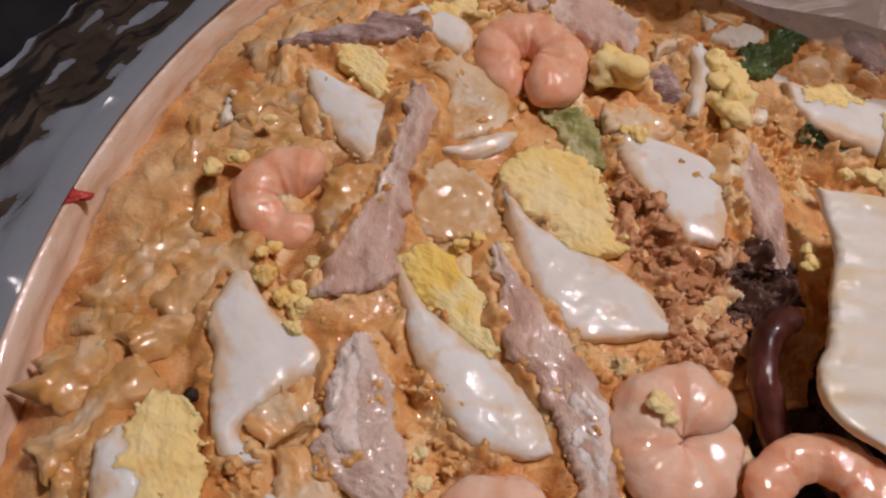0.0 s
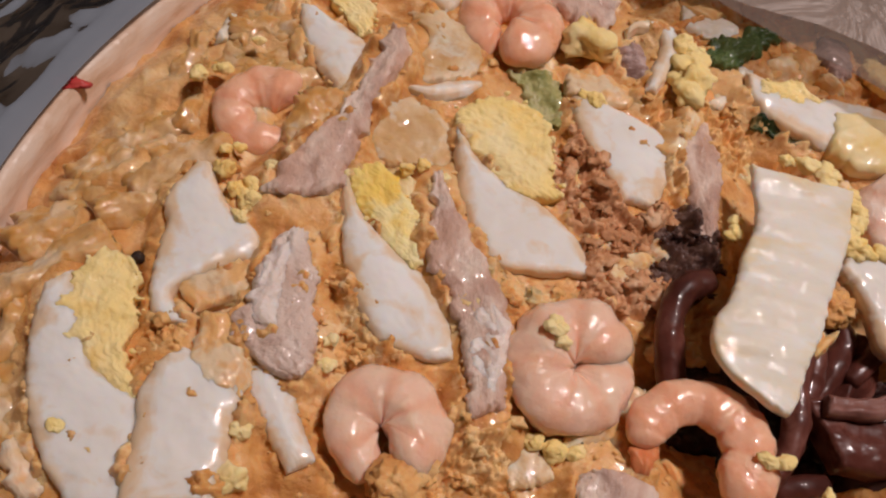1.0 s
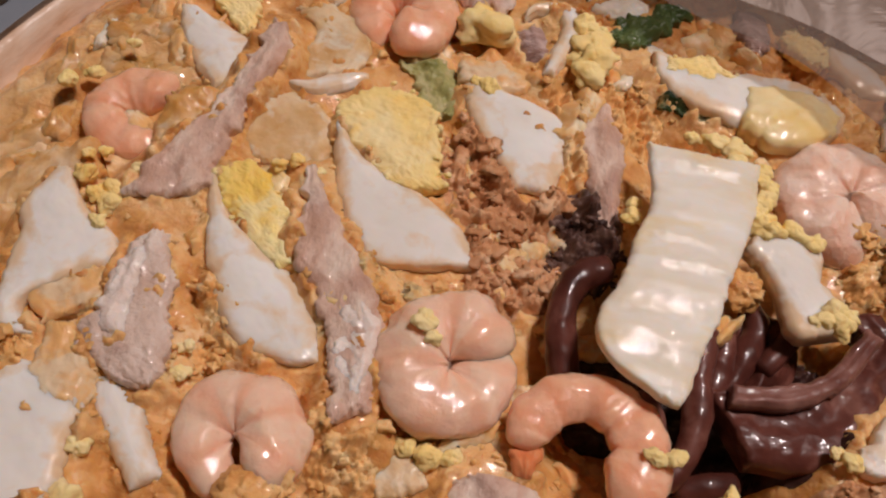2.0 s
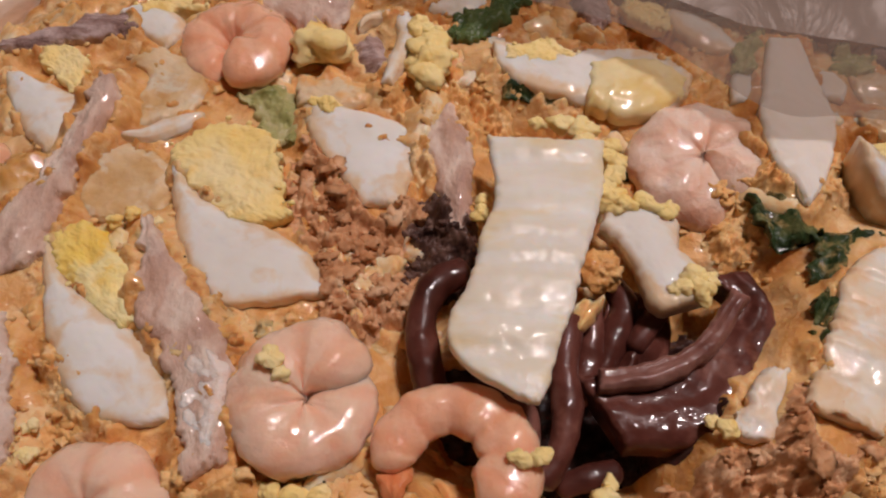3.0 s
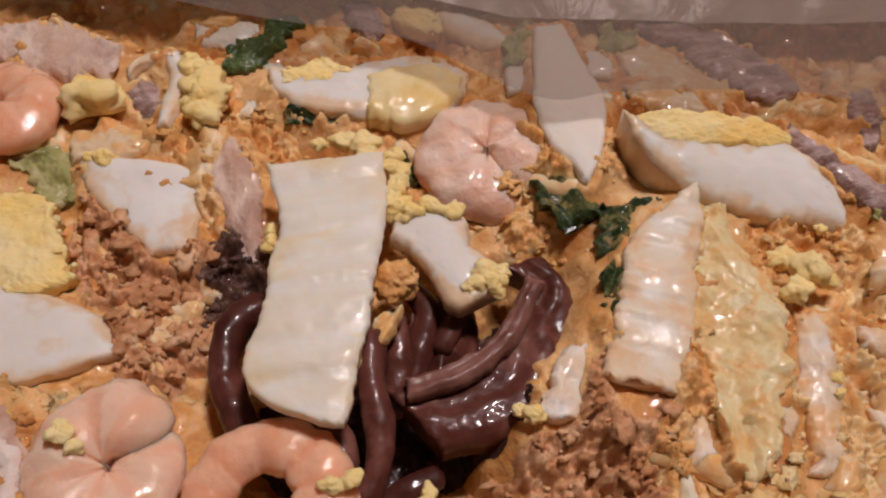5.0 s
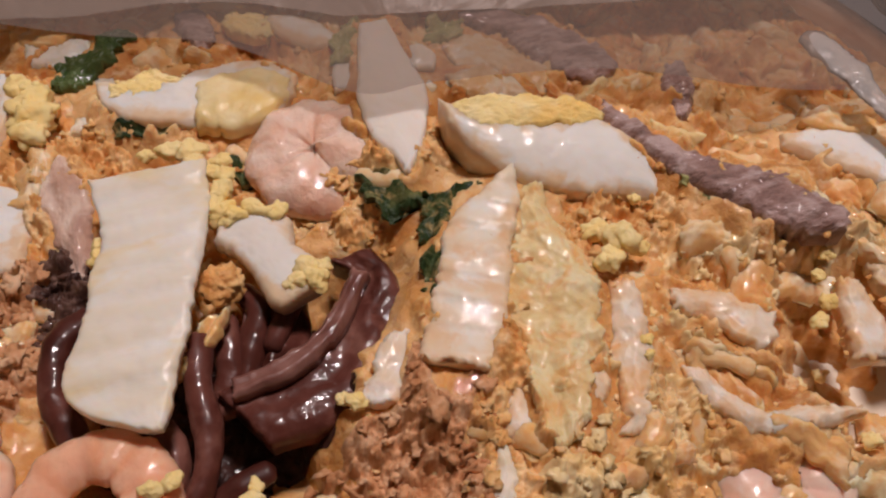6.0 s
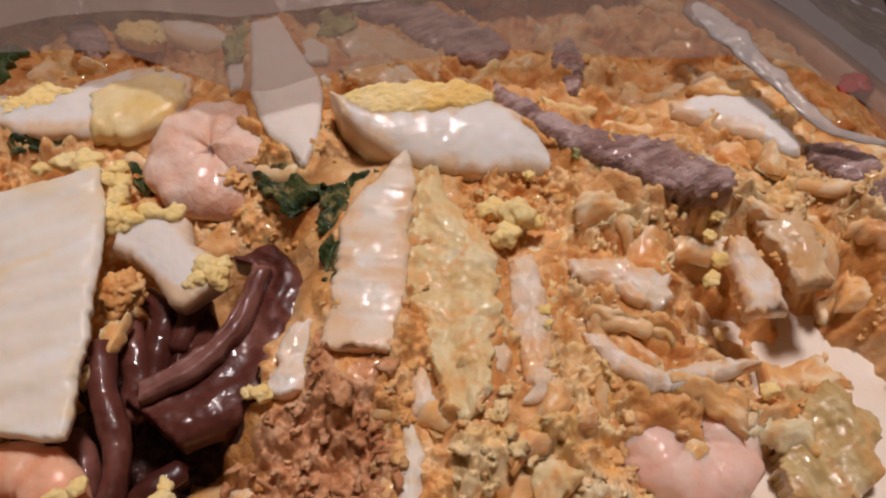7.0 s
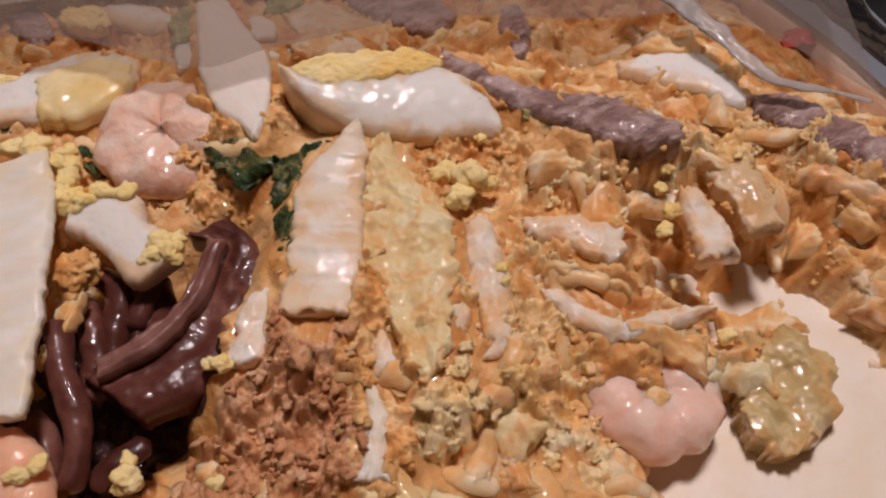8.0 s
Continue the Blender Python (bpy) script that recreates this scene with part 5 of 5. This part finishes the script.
# ---- the food, piece by piece ----
for kind, label, z, thick, rows, extra in QUEUE:
    kind(label, z + (0.14 if kind in (cabbage, leaf) and rows[0][0] > 20 else 0.0), thick, rows, **extra)
shrimp("pink peeled shrimp curled into a ring, with a crumb of yolk", 8.68, 5.72, 0.72, 1.06, 1.05, 14, 408, 1.06, mat=SHRIMP, thin=0.72)
shrimp("pink peeled shrimp curled tightly, resting on sauce", 3.78, 3.0, 0.45, 0.94, 0.9, -62, 345, 1.0, mat=SHRIMP, thin=0.7, tail=False)
shrimp("orange peeled shrimp curled open like a hook", 12.3, 4.15, 0.95, 1.5, 0.82, -60, 250, 0.95, mat=SHRIMP_ORANGE, thin=0.65)
shrimp("orange-pink peeled shrimp in a closed ring", 5.13, 18.7, 0.2, 1.12, 0.95, -100, 362, 1.02, mat=SHRIMP_ORANGE, thin=0.75, tail=False)
shrimp("pink shrimp half sunk in sauce", -1.93, 12.75, -0.4, 1.3, 0.85, 60, 352, 0.75, mat=SHRIMP_ORANGE, tail=False)
shrimp("smooth pink shrimp lying bent by the bare tray", 29.7, 0.15, -1.15, 1.02, 1.02, 66, 372, 1.14, mat=SHRIMP_PALE, tail=False, thin=0.95)
shrimp("pale pink shrimp crusted with crumbs", 19.95, 13.55, 0.5, 1.05, 1.2, -70, 384, 1.0, mat=SHRIMP_CRUSTED, tail=False, thin=0.9)
clump("crumb_lump", "golden crumb lump stuck to a shrimp", "crumbs", (4.45, 1.55, 0.5), 0.75, CRUST, 0.6, 0.16, 2.6)
clump("crumb_lump", "golden crumb lump stuck to a shrimp", "crumbs", (5.0, 2.0, 0.4), 0.5, CRUST, 0.6, 0.25, 1.6)
clump("crumb_lump", "golden crumb lump stuck to a crusted shrimp", "crumbs", (21.0, 12.75, 0.8), 0.55, CRUST, 0.6, 0.35, 2.0)
clump("crumb_lump", "golden crumb lump stuck to a crusted shrimp", "crumbs", (21.25, 13.5, 0.7), 0.45, CRUST, 0.6, 0.35, 2.0)
clump("crumb_lump", "golden crumb lump stuck to a crusted shrimp", "crumbs", (20.2, 12.35, 0.7), 0.45, CRUST, 0.6, 0.35, 2.0)
clump("yolk_lump", "round lump of crumbly pale yolk", "egg", (8.05, 18.6, 0.3), 1.12, YOLK, 0.6, 0.14, 2.2)
clump("yolk_crumb", "crumbled lump of pale yellow egg yolk", "egg", (-3.04, 15.27, 0.0), 0.23, YOLK, 0.7, 0.17, 1.4, "yolk crumbs on the food")
clump("yolk_crumb", "crumbled lump of pale yellow egg yolk", "egg", (-4.54, 13.34, 0.0), 0.35, YOLK, 0.7, 0.17, 1.4, "yolk crumbs on the food")
clump("yolk_crumb", "crumbled lump of pale yellow egg yolk", "egg", (-3.83, 13.74, 0.0), 0.33, YOLK, 0.7, 0.17, 1.4, "yolk crumbs on the food")
clump("yolk_crumb", "crumbled lump of pale yellow egg yolk", "egg", (-2.41, 10.86, 0.0), 0.23, YOLK, 0.7, 0.17, 1.4, "yolk crumbs on the food")
clump("yolk_crumb", "crumbled lump of pale yellow egg yolk", "egg", (-1.23, 10.49, 0.0), 0.3, YOLK, 0.7, 0.17, 1.4, "yolk crumbs on the food")
clump("yolk_crumb", "crumbled lump of pale yellow egg yolk", "egg", (-1.36, 10.02, 0.0), 0.23, YOLK, 0.7, 0.17, 1.4, "yolk crumbs on the food")
clump("yolk_crumb", "crumbled lump of pale yellow egg yolk", "egg", (1.86, 5.13, 0.2), 0.25, YOLK, 0.7, 0.17, 1.4, "yolk crumbs on the food")
clump("yolk_crumb", "crumbled lump of pale yellow egg yolk", "egg", (1.97, 4.38, 0.2), 0.25, YOLK, 0.7, 0.17, 1.4, "yolk crumbs on the food")
clump("yolk_crumb", "crumbled lump of pale yellow egg yolk", "egg", (7.87, 6.47, 1.5), 0.36, YOLK, 0.7, 0.17, 1.4, "yolk crumbs on the food")
clump("yolk_crumb", "crumbled lump of pale yellow egg yolk", "egg", (8.12, 6.1, 1.4), 0.26, YOLK, 0.7, 0.17, 1.4, "yolk crumbs on the food")
clump("yolk_crumb", "crumbled lump of pale yellow egg yolk", "egg", (8.59, 3.47, 0.1), 0.4, YOLK, 0.7, 0.17, 1.4, "yolk crumbs on the food")
clump("yolk_crumb", "crumbled lump of pale yellow egg yolk", "egg", (9.14, 3.51, 0.1), 0.3, YOLK, 0.7, 0.17, 1.4, "yolk crumbs on the food")
clump("yolk_crumb", "crumbled lump of pale yellow egg yolk", "egg", (7.94, 3.56, 0.1), 0.3, YOLK, 0.7, 0.17, 1.4, "yolk crumbs on the food")
clump("yolk_crumb", "crumbled lump of pale yellow egg yolk", "egg", (0.22, 2.05, 0.4), 0.3, YOLK, 0.7, 0.17, 1.4, "yolk crumbs on the food")
clump("yolk_crumb", "crumbled lump of pale yellow egg yolk", "egg", (0.39, 0.75, 0.4), 0.45, YOLK, 0.7, 0.17, 1.4, "yolk crumbs on the food")
clump("yolk_crumb", "crumbled lump of pale yellow egg yolk", "egg", (-4.32, 1.16, 0.2), 0.28, YOLK, 0.7, 0.17, 1.4, "yolk crumbs on the food")
clump("yolk_crumb", "crumbled lump of pale yellow egg yolk", "egg", (3.29, 11.36, 0.6), 0.25, YOLK, 0.7, 0.17, 1.4, "yolk crumbs on the food")
clump("yolk_crumb", "crumbled lump of pale yellow egg yolk", "egg", (2.8, 11.11, 0.6), 0.25, YOLK, 0.7, 0.17, 1.4, "yolk crumbs on the food")
clump("yolk_crumb", "crumbled lump of pale yellow egg yolk", "egg", (4.07, 11.04, 0.6), 0.23, YOLK, 0.7, 0.17, 1.4, "yolk crumbs on the food")
clump("yolk_crumb", "crumbled lump of pale yellow egg yolk", "egg", (13.95, 3.94, 1.6), 0.3, YOLK, 0.7, 0.17, 1.4, "yolk crumbs on the food")
clump("yolk_crumb", "crumbled lump of pale yellow egg yolk", "egg", (14.4, 3.96, 1.6), 0.28, YOLK, 0.7, 0.17, 1.4, "yolk crumbs on the food")
clump("yolk_crumb", "crumbled lump of pale yellow egg yolk", "egg", (19.09, 4.89, 1.1), 0.3, YOLK, 0.7, 0.17, 1.4, "yolk crumbs on the food")
clump("yolk_crumb", "crumbled lump of pale yellow egg yolk", "egg", (18.8, 5.11, 1.0), 0.23, YOLK, 0.7, 0.17, 1.4, "yolk crumbs on the food")
clump("yolk_crumb", "crumbled lump of pale yellow egg yolk", "egg", (16.18, 3.66, 0.6), 0.25, YOLK, 0.7, 0.17, 1.4, "yolk crumbs on the food")
clump("yolk_crumb", "crumbled lump of pale yellow egg yolk", "egg", (26.93, 7.93, 1.4), 0.45, YOLK, 0.7, 0.17, 1.4, "yolk crumbs on the food")
clump("yolk_crumb", "crumbled lump of pale yellow egg yolk", "egg", (27.59, 7.4, 1.5), 0.6, YOLK, 0.7, 0.17, 1.4, "yolk crumbs on the food")
clump("yolk_crumb", "crumbled lump of pale yellow egg yolk", "egg", (26.95, 6.87, 1.4), 0.45, YOLK, 0.7, 0.17, 1.4, "yolk crumbs on the food")
clump("yolk_crumb", "crumbled lump of pale yellow egg yolk", "egg", (27.98, 7.05, 1.3), 0.35, YOLK, 0.7, 0.17, 1.4, "yolk crumbs on the food")
clump("yolk_crumb", "crumbled lump of pale yellow egg yolk", "egg", (33.3, 5.47, 0.9), 0.25, YOLK, 0.7, 0.17, 1.4, "yolk crumbs on the food")
clump("yolk_crumb", "crumbled lump of pale yellow egg yolk", "egg", (32.71, 4.9, 0.9), 0.23, YOLK, 0.7, 0.17, 1.4, "yolk crumbs on the food")
clump("yolk_crumb", "crumbled lump of pale yellow egg yolk", "egg", (32.53, 4.06, 0.9), 0.3, YOLK, 0.7, 0.17, 1.4, "yolk crumbs on the food")
clump("yolk_crumb", "crumbled lump of pale yellow egg yolk", "egg", (31.9, 3.57, 0.9), 0.3, YOLK, 0.7, 0.17, 1.4, "yolk crumbs on the food")
clump("yolk_crumb", "crumbled lump of pale yellow egg yolk", "egg", (26.98, 4.38, 1.1), 0.25, YOLK, 0.7, 0.17, 1.4, "yolk crumbs on the food")
clump("yolk_crumb", "crumbled lump of pale yellow egg yolk", "egg", (26.86, 3.93, 1.1), 0.17, YOLK, 0.7, 0.17, 1.4, "yolk crumbs on the food")
clump("yolk_crumb", "crumbled lump of pale yellow egg yolk", "egg", (16.06, 3.21, 0.6), 0.4, YOLK, 0.7, 0.17, 1.4, "yolk crumbs on the food")
clump("yolk_crumb", "crumbled lump of pale yellow egg yolk", "egg", (15.81, 3.14, 0.5), 0.25, YOLK, 0.7, 0.17, 1.4, "yolk crumbs on the food")
clump("yolk_crumb", "crumbled lump of pale yellow egg yolk", "egg", (32.48, 2.78, -1.3), 0.25, YOLK, 0.7, 0.17, 1.4, "yolk crumbs on the food")
clump("yolk_crumb", "crumbled lump of pale yellow egg yolk", "egg", (31.59, 2.62, -1.1), 0.25, YOLK, 0.7, 0.17, 1.4, "yolk crumbs on the food")
clump("yolk_crumb", "crumbled lump of pale yellow egg yolk", "egg", (28.61, 8.78, 1.2), 0.2, YOLK, 0.7, 0.17, 1.4, "yolk crumbs on the food")
clump("yolk_crumb", "crumbled lump of pale yellow egg yolk", "egg", (32.47, 0.46, -0.7), 0.3, YOLK, 0.7, 0.17, 1.4, "yolk crumbs on the food")
clump("yolk_crumb", "crumbled lump of pale yellow egg yolk", "egg", (8.22, 18.52, 0.5), 0.45, YOLK, 0.7, 0.17, 1.4, "yolk crumbs on the food")
clump("yolk_crumb", "crumbled lump of pale yellow egg yolk", "egg", (15.68, 14.57, 1.1), 0.45, YOLK, 0.7, 0.17, 1.4, "yolk crumbs on the food")
clump("yolk_crumb", "crumbled lump of pale yellow egg yolk", "egg", (16.33, 14.28, 1.1), 0.5, YOLK, 0.7, 0.17, 1.4, "yolk crumbs on the food")
clump("yolk_crumb", "crumbled lump of pale yellow egg yolk", "egg", (15.0, 14.52, 1.1), 0.3, YOLK, 0.7, 0.17, 1.4, "yolk crumbs on the food")
clump("yolk_crumb", "crumbled lump of pale yellow egg yolk", "egg", (17.09, 13.67, 1.1), 0.35, YOLK, 0.7, 0.17, 1.4, "yolk crumbs on the food")
clump("yolk_crumb", "crumbled lump of pale yellow egg yolk", "egg", (16.42, 13.65, 1.2), 0.45, YOLK, 0.7, 0.17, 1.4, "yolk crumbs on the food")
clump("yolk_crumb", "crumbled lump of pale yellow egg yolk", "egg", (13.22, 11.27, 1.0), 0.3, YOLK, 0.7, 0.17, 1.4, "yolk crumbs on the food")
clump("yolk_crumb", "crumbled lump of pale yellow egg yolk", "egg", (13.32, 11.81, 0.9), 0.25, YOLK, 0.7, 0.17, 1.4, "yolk crumbs on the food")
clump("yolk_crumb", "crumbled lump of pale yellow egg yolk", "egg", (17.93, 2.07, 0.8), 0.25, YOLK, 0.7, 0.17, 1.4, "yolk crumbs on the food")
clump("yolk_crumb", "crumbled lump of pale yellow egg yolk", "egg", (20.9, 1.49, 0.8), 0.2, YOLK, 0.7, 0.17, 1.4, "yolk crumbs on the food")
clump("yolk_crumb", "crumbled lump of pale yellow egg yolk", "egg", (32.65, 9.99, 1.3), 0.1, YOLK, 0.7, 0.17, 1.4, "yolk crumbs on the food")
strip("glossy purple-brown strip, thick and curved", [(12.9, 9.85, 0.3, 0.4), (11.95, 9.2, 0.45, 0.44), (11.6, 8.05, 0.3, 0.46), (11.75, 6.8, 0.0, 0.42), (12.1, 5.8, -0.5, 0.4)])
strip("glossy purple-brown strip hanging into the hollow", [(15.55, 8.2, 0.8, 0.34), (15.3, 6.75, 0.75, 0.38), (15.3, 5.4, 0.5, 0.4), (15.0, 4.4, 0.3, 0.38), (14.5, 3.75, 0.0, 0.34)])
strip("dark purple strip lying deep in the hollow", [(16.75, 9.7, 0.1, 0.36), (17.2, 8.85, 0.1, 0.4), (16.8, 7.7, 0.0, 0.42), (16.2, 6.6, -0.3, 0.36)])
for name_label, z, thick, fold, mat, rows in (
        ("broad folded sheet of glossy purple-brown flesh", 0.6, 0.9, 0.07, PURPLE, [(20.14, 9.74, 0.65, 3), (20.65, 8.47, 0.7, -36), (19.64, 7.0, 0.95, -34), (18.23, 5.83, 1.3, -38), (16.23, 5.54, 1.07, -61)]),
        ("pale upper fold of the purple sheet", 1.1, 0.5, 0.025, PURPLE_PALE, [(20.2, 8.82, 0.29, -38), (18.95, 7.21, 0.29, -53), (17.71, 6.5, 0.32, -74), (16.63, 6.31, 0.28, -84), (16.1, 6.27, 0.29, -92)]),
        ("dark purple sheet deep in the hollow", 0.1, 0.6, 0.18, PURPLE, [(17.74, 9.23, 0.88, -18), (17.37, 7.85, 1.0, -16), (16.68, 6.84, 0.63, -28)])):
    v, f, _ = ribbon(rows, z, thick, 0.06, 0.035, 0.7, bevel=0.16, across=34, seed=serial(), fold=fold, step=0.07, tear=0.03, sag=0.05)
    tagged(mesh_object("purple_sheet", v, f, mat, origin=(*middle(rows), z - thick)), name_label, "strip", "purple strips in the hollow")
strip("short purple strip leaning in the hollow", [(18.3, 9.0, 0.3, 0.3), (17.8, 8.2, 0.3, 0.34), (17.2, 7.4, 0.1, 0.3)])
strip("short dark strip below the hollow", [(16.7, 4.3, -0.2, 0.3), (15.8, 4.05, -0.1, 0.34), (15.0, 3.75, -0.3, 0.3)], 0.7)
strip("purple strip half under the cabbage stalk", [(16.2, 9.0, 0.2, 0.36), (16.1, 7.4, 0.0, 0.4), (15.7, 6.0, -0.3, 0.38)])
strip("dark purple strip beneath a shrimp", [(14.0, 6.4, -0.2, 0.34), (14.3, 5.3, -0.1, 0.38), (14.0, 4.3, -0.3, 0.34)])
clump("peppercorn", "dark round peppercorn beside an egg", "spice", (-4.06, 6.36, 0.05), 0.2, BLACK_FLECK, 0.9, 0.1, 1.5)
clump("crumb_lump", "orange crumb lump under the cabbage stalk", "crumbs", (16.4, 9.4, 1.0), 0.6, CRUST, 0.8, 0.2, 2.0)
pieces = []
for k in range(70):
    x, y = rng.uniform(-6, 40), rng.uniform(-4, 22)
    if free_spot(x, y, 0.0):
        pieces.append(lump((x, y, bed_height(x, y) + 0.03), rng.uniform(0.025, 0.05), 0.6, 0.3, 1.0, k, 5, 7))
v, f = joined(pieces)
tagged(mesh_object("pepper_flecks", v, f, BLACK_FLECK), "fine flecks of ground black pepper on the sauce", "spice", "", "stuff")

# ---- plastic film ----


def sheet(name, near, far_shift, rows, mat, label, wave, seed, lift):
    """A film from a smooth near edge (x, y, z) to that edge moved by far_shift, gently rumpled."""
    line = spline([(x, y, z) for x, y, z in near], 0.35)
    verts, n = [], len(line)
    for k in range(rows + 1):
        s = k / rows
        for x, y, z in line:
            p = Vector((x + far_shift[0] * s, y + far_shift[1] * s, z + far_shift[2] * s + lift * math.sin(math.pi * s)))
            p.z += wave * noise.fractal(Vector((p.x * 0.35, p.y * 0.35, seed)), 0.8, 2.0, 3) * min(1, 0.3 + s)
            verts.append(tuple(p))
    faces = [(k * n + j, k * n + j + 1, (k + 1) * n + j + 1, (k + 1) * n + j) for k in range(rows) for j in range(n - 1)]
    return tagged(mesh_object(name, verts, faces, mat), label, "plastic film")


sheet("film_flap", [(4, 25.0, 1.2), (8, 22.8, 1.2), (13, 21.4, 1.2), (17, 20.9, 1.3), (20, 19.9, 1.3), (22.6, 18.7, 1.3), (26, 17.9, 1.3), (30.5, 17.1, 1.2), (36, 16.4, 1.1), (40, 16, 0.6)],
      (1.5, 12, 3.0), 26, FILM_MILKY, "milky plastic film folded over the far side of the food", 0.5, 3.0, 0.6)
sheet("thin_film_sheet", [(5, 24, 1.8), (10, 21.4, 1.9), (14, 19.2, 2.1), (18, 17.4, 2.3), (21.5, 14.0, 2.5), (24, 13.6, 2.7), (29, 12.7, 2.7), (34, 10.8, 2.3), (38.4, 9.4, 1.8), (41.5, 5.0, 0.8)],
      (4.5, 9, -0.6), 30, FILM_THIN_SHADE, "thin hazy plastic film lying over the far food, darkened to stand in for shade", 0.2, 5.0, 0.3)
v, f, _ = tube([(36.7, 13.0, 2.0, 0.55), (37.0, 11.2, 2.1, 0.5), (37.2, 9.4, 2.1, 0.42), (37.45, 7.8, 2.0, 0.32), (38.0, 6.4, 1.8, 0.22), (39.5, 5.5, 1.5, 0.14), (40.7, 4.7, 1.2, 0.1)], 18, 0.0, 1.0, 0.22, 0.3, 4.0, 0.1, 0.9)
tagged(mesh_object("film_crease", v, f, FILM_FOLD), "shiny crease of gathered plastic film", "plastic film")

verts, faces, n, m = [], [], 620, 40
for k in range(n):
    a = 2 * math.pi * k / n
    for j in range(m):
        s = j / (m - 1)
        r = R - 0.6 + 5.6 * s
        z = -0.62 - 2.45 * min(1, max(0, s - 0.13) * 1.2)
        p = Vector((math.cos(a) * r, math.sin(a) * r, 0))
        z += 0.3 * min(1, s * 4) * (0.8 + noise.fractal(p * 0.35, 0.9, 2.0, 2))
        z += 0.22 * min(1, s * 4) * (1 - abs(noise.noise(p * 0.4 + Vector((3, 1, 0))))) ** 8 + 0.07 * min(1, s * 4) * (1 - abs(noise.noise(p * 1.1))) ** 9
        r += 0.5 * s * noise.noise(p * 0.3)
        verts.append((CX + math.cos(a) * r, CY + math.sin(a) * r, max(z, TABLE_Z + 0.06)))
for k in range(n):
    for j in range(m - 1):
        a, b = k * m + j, (k + 1) % n * m + j
        faces.append((a, b, b + 1, a + 1))
tagged(mesh_object("plastic_skirt", verts, faces, FILM_CLEAR), "clear crinkled plastic sheet spilling over the tray rim onto the table", "plastic film")
fixture = thing("ceiling_light", (LAMP_AT[0] * 100, LAMP_AT[1] * 100, 162), "round flush ceiling light with a warm white cover", "lamp")
v, f = ring_profile([(0.01, -1.0), (15.5, -1.0), (16.2, -1.6), (17, -3.2), (17.3, -5.5), (16.6, -6.2), (15.6, -5.8), (15.4, -2.5), (0.01, -1.8)], 64)
mesh_object("housing", v, f, CEILING_MAT, fixture)
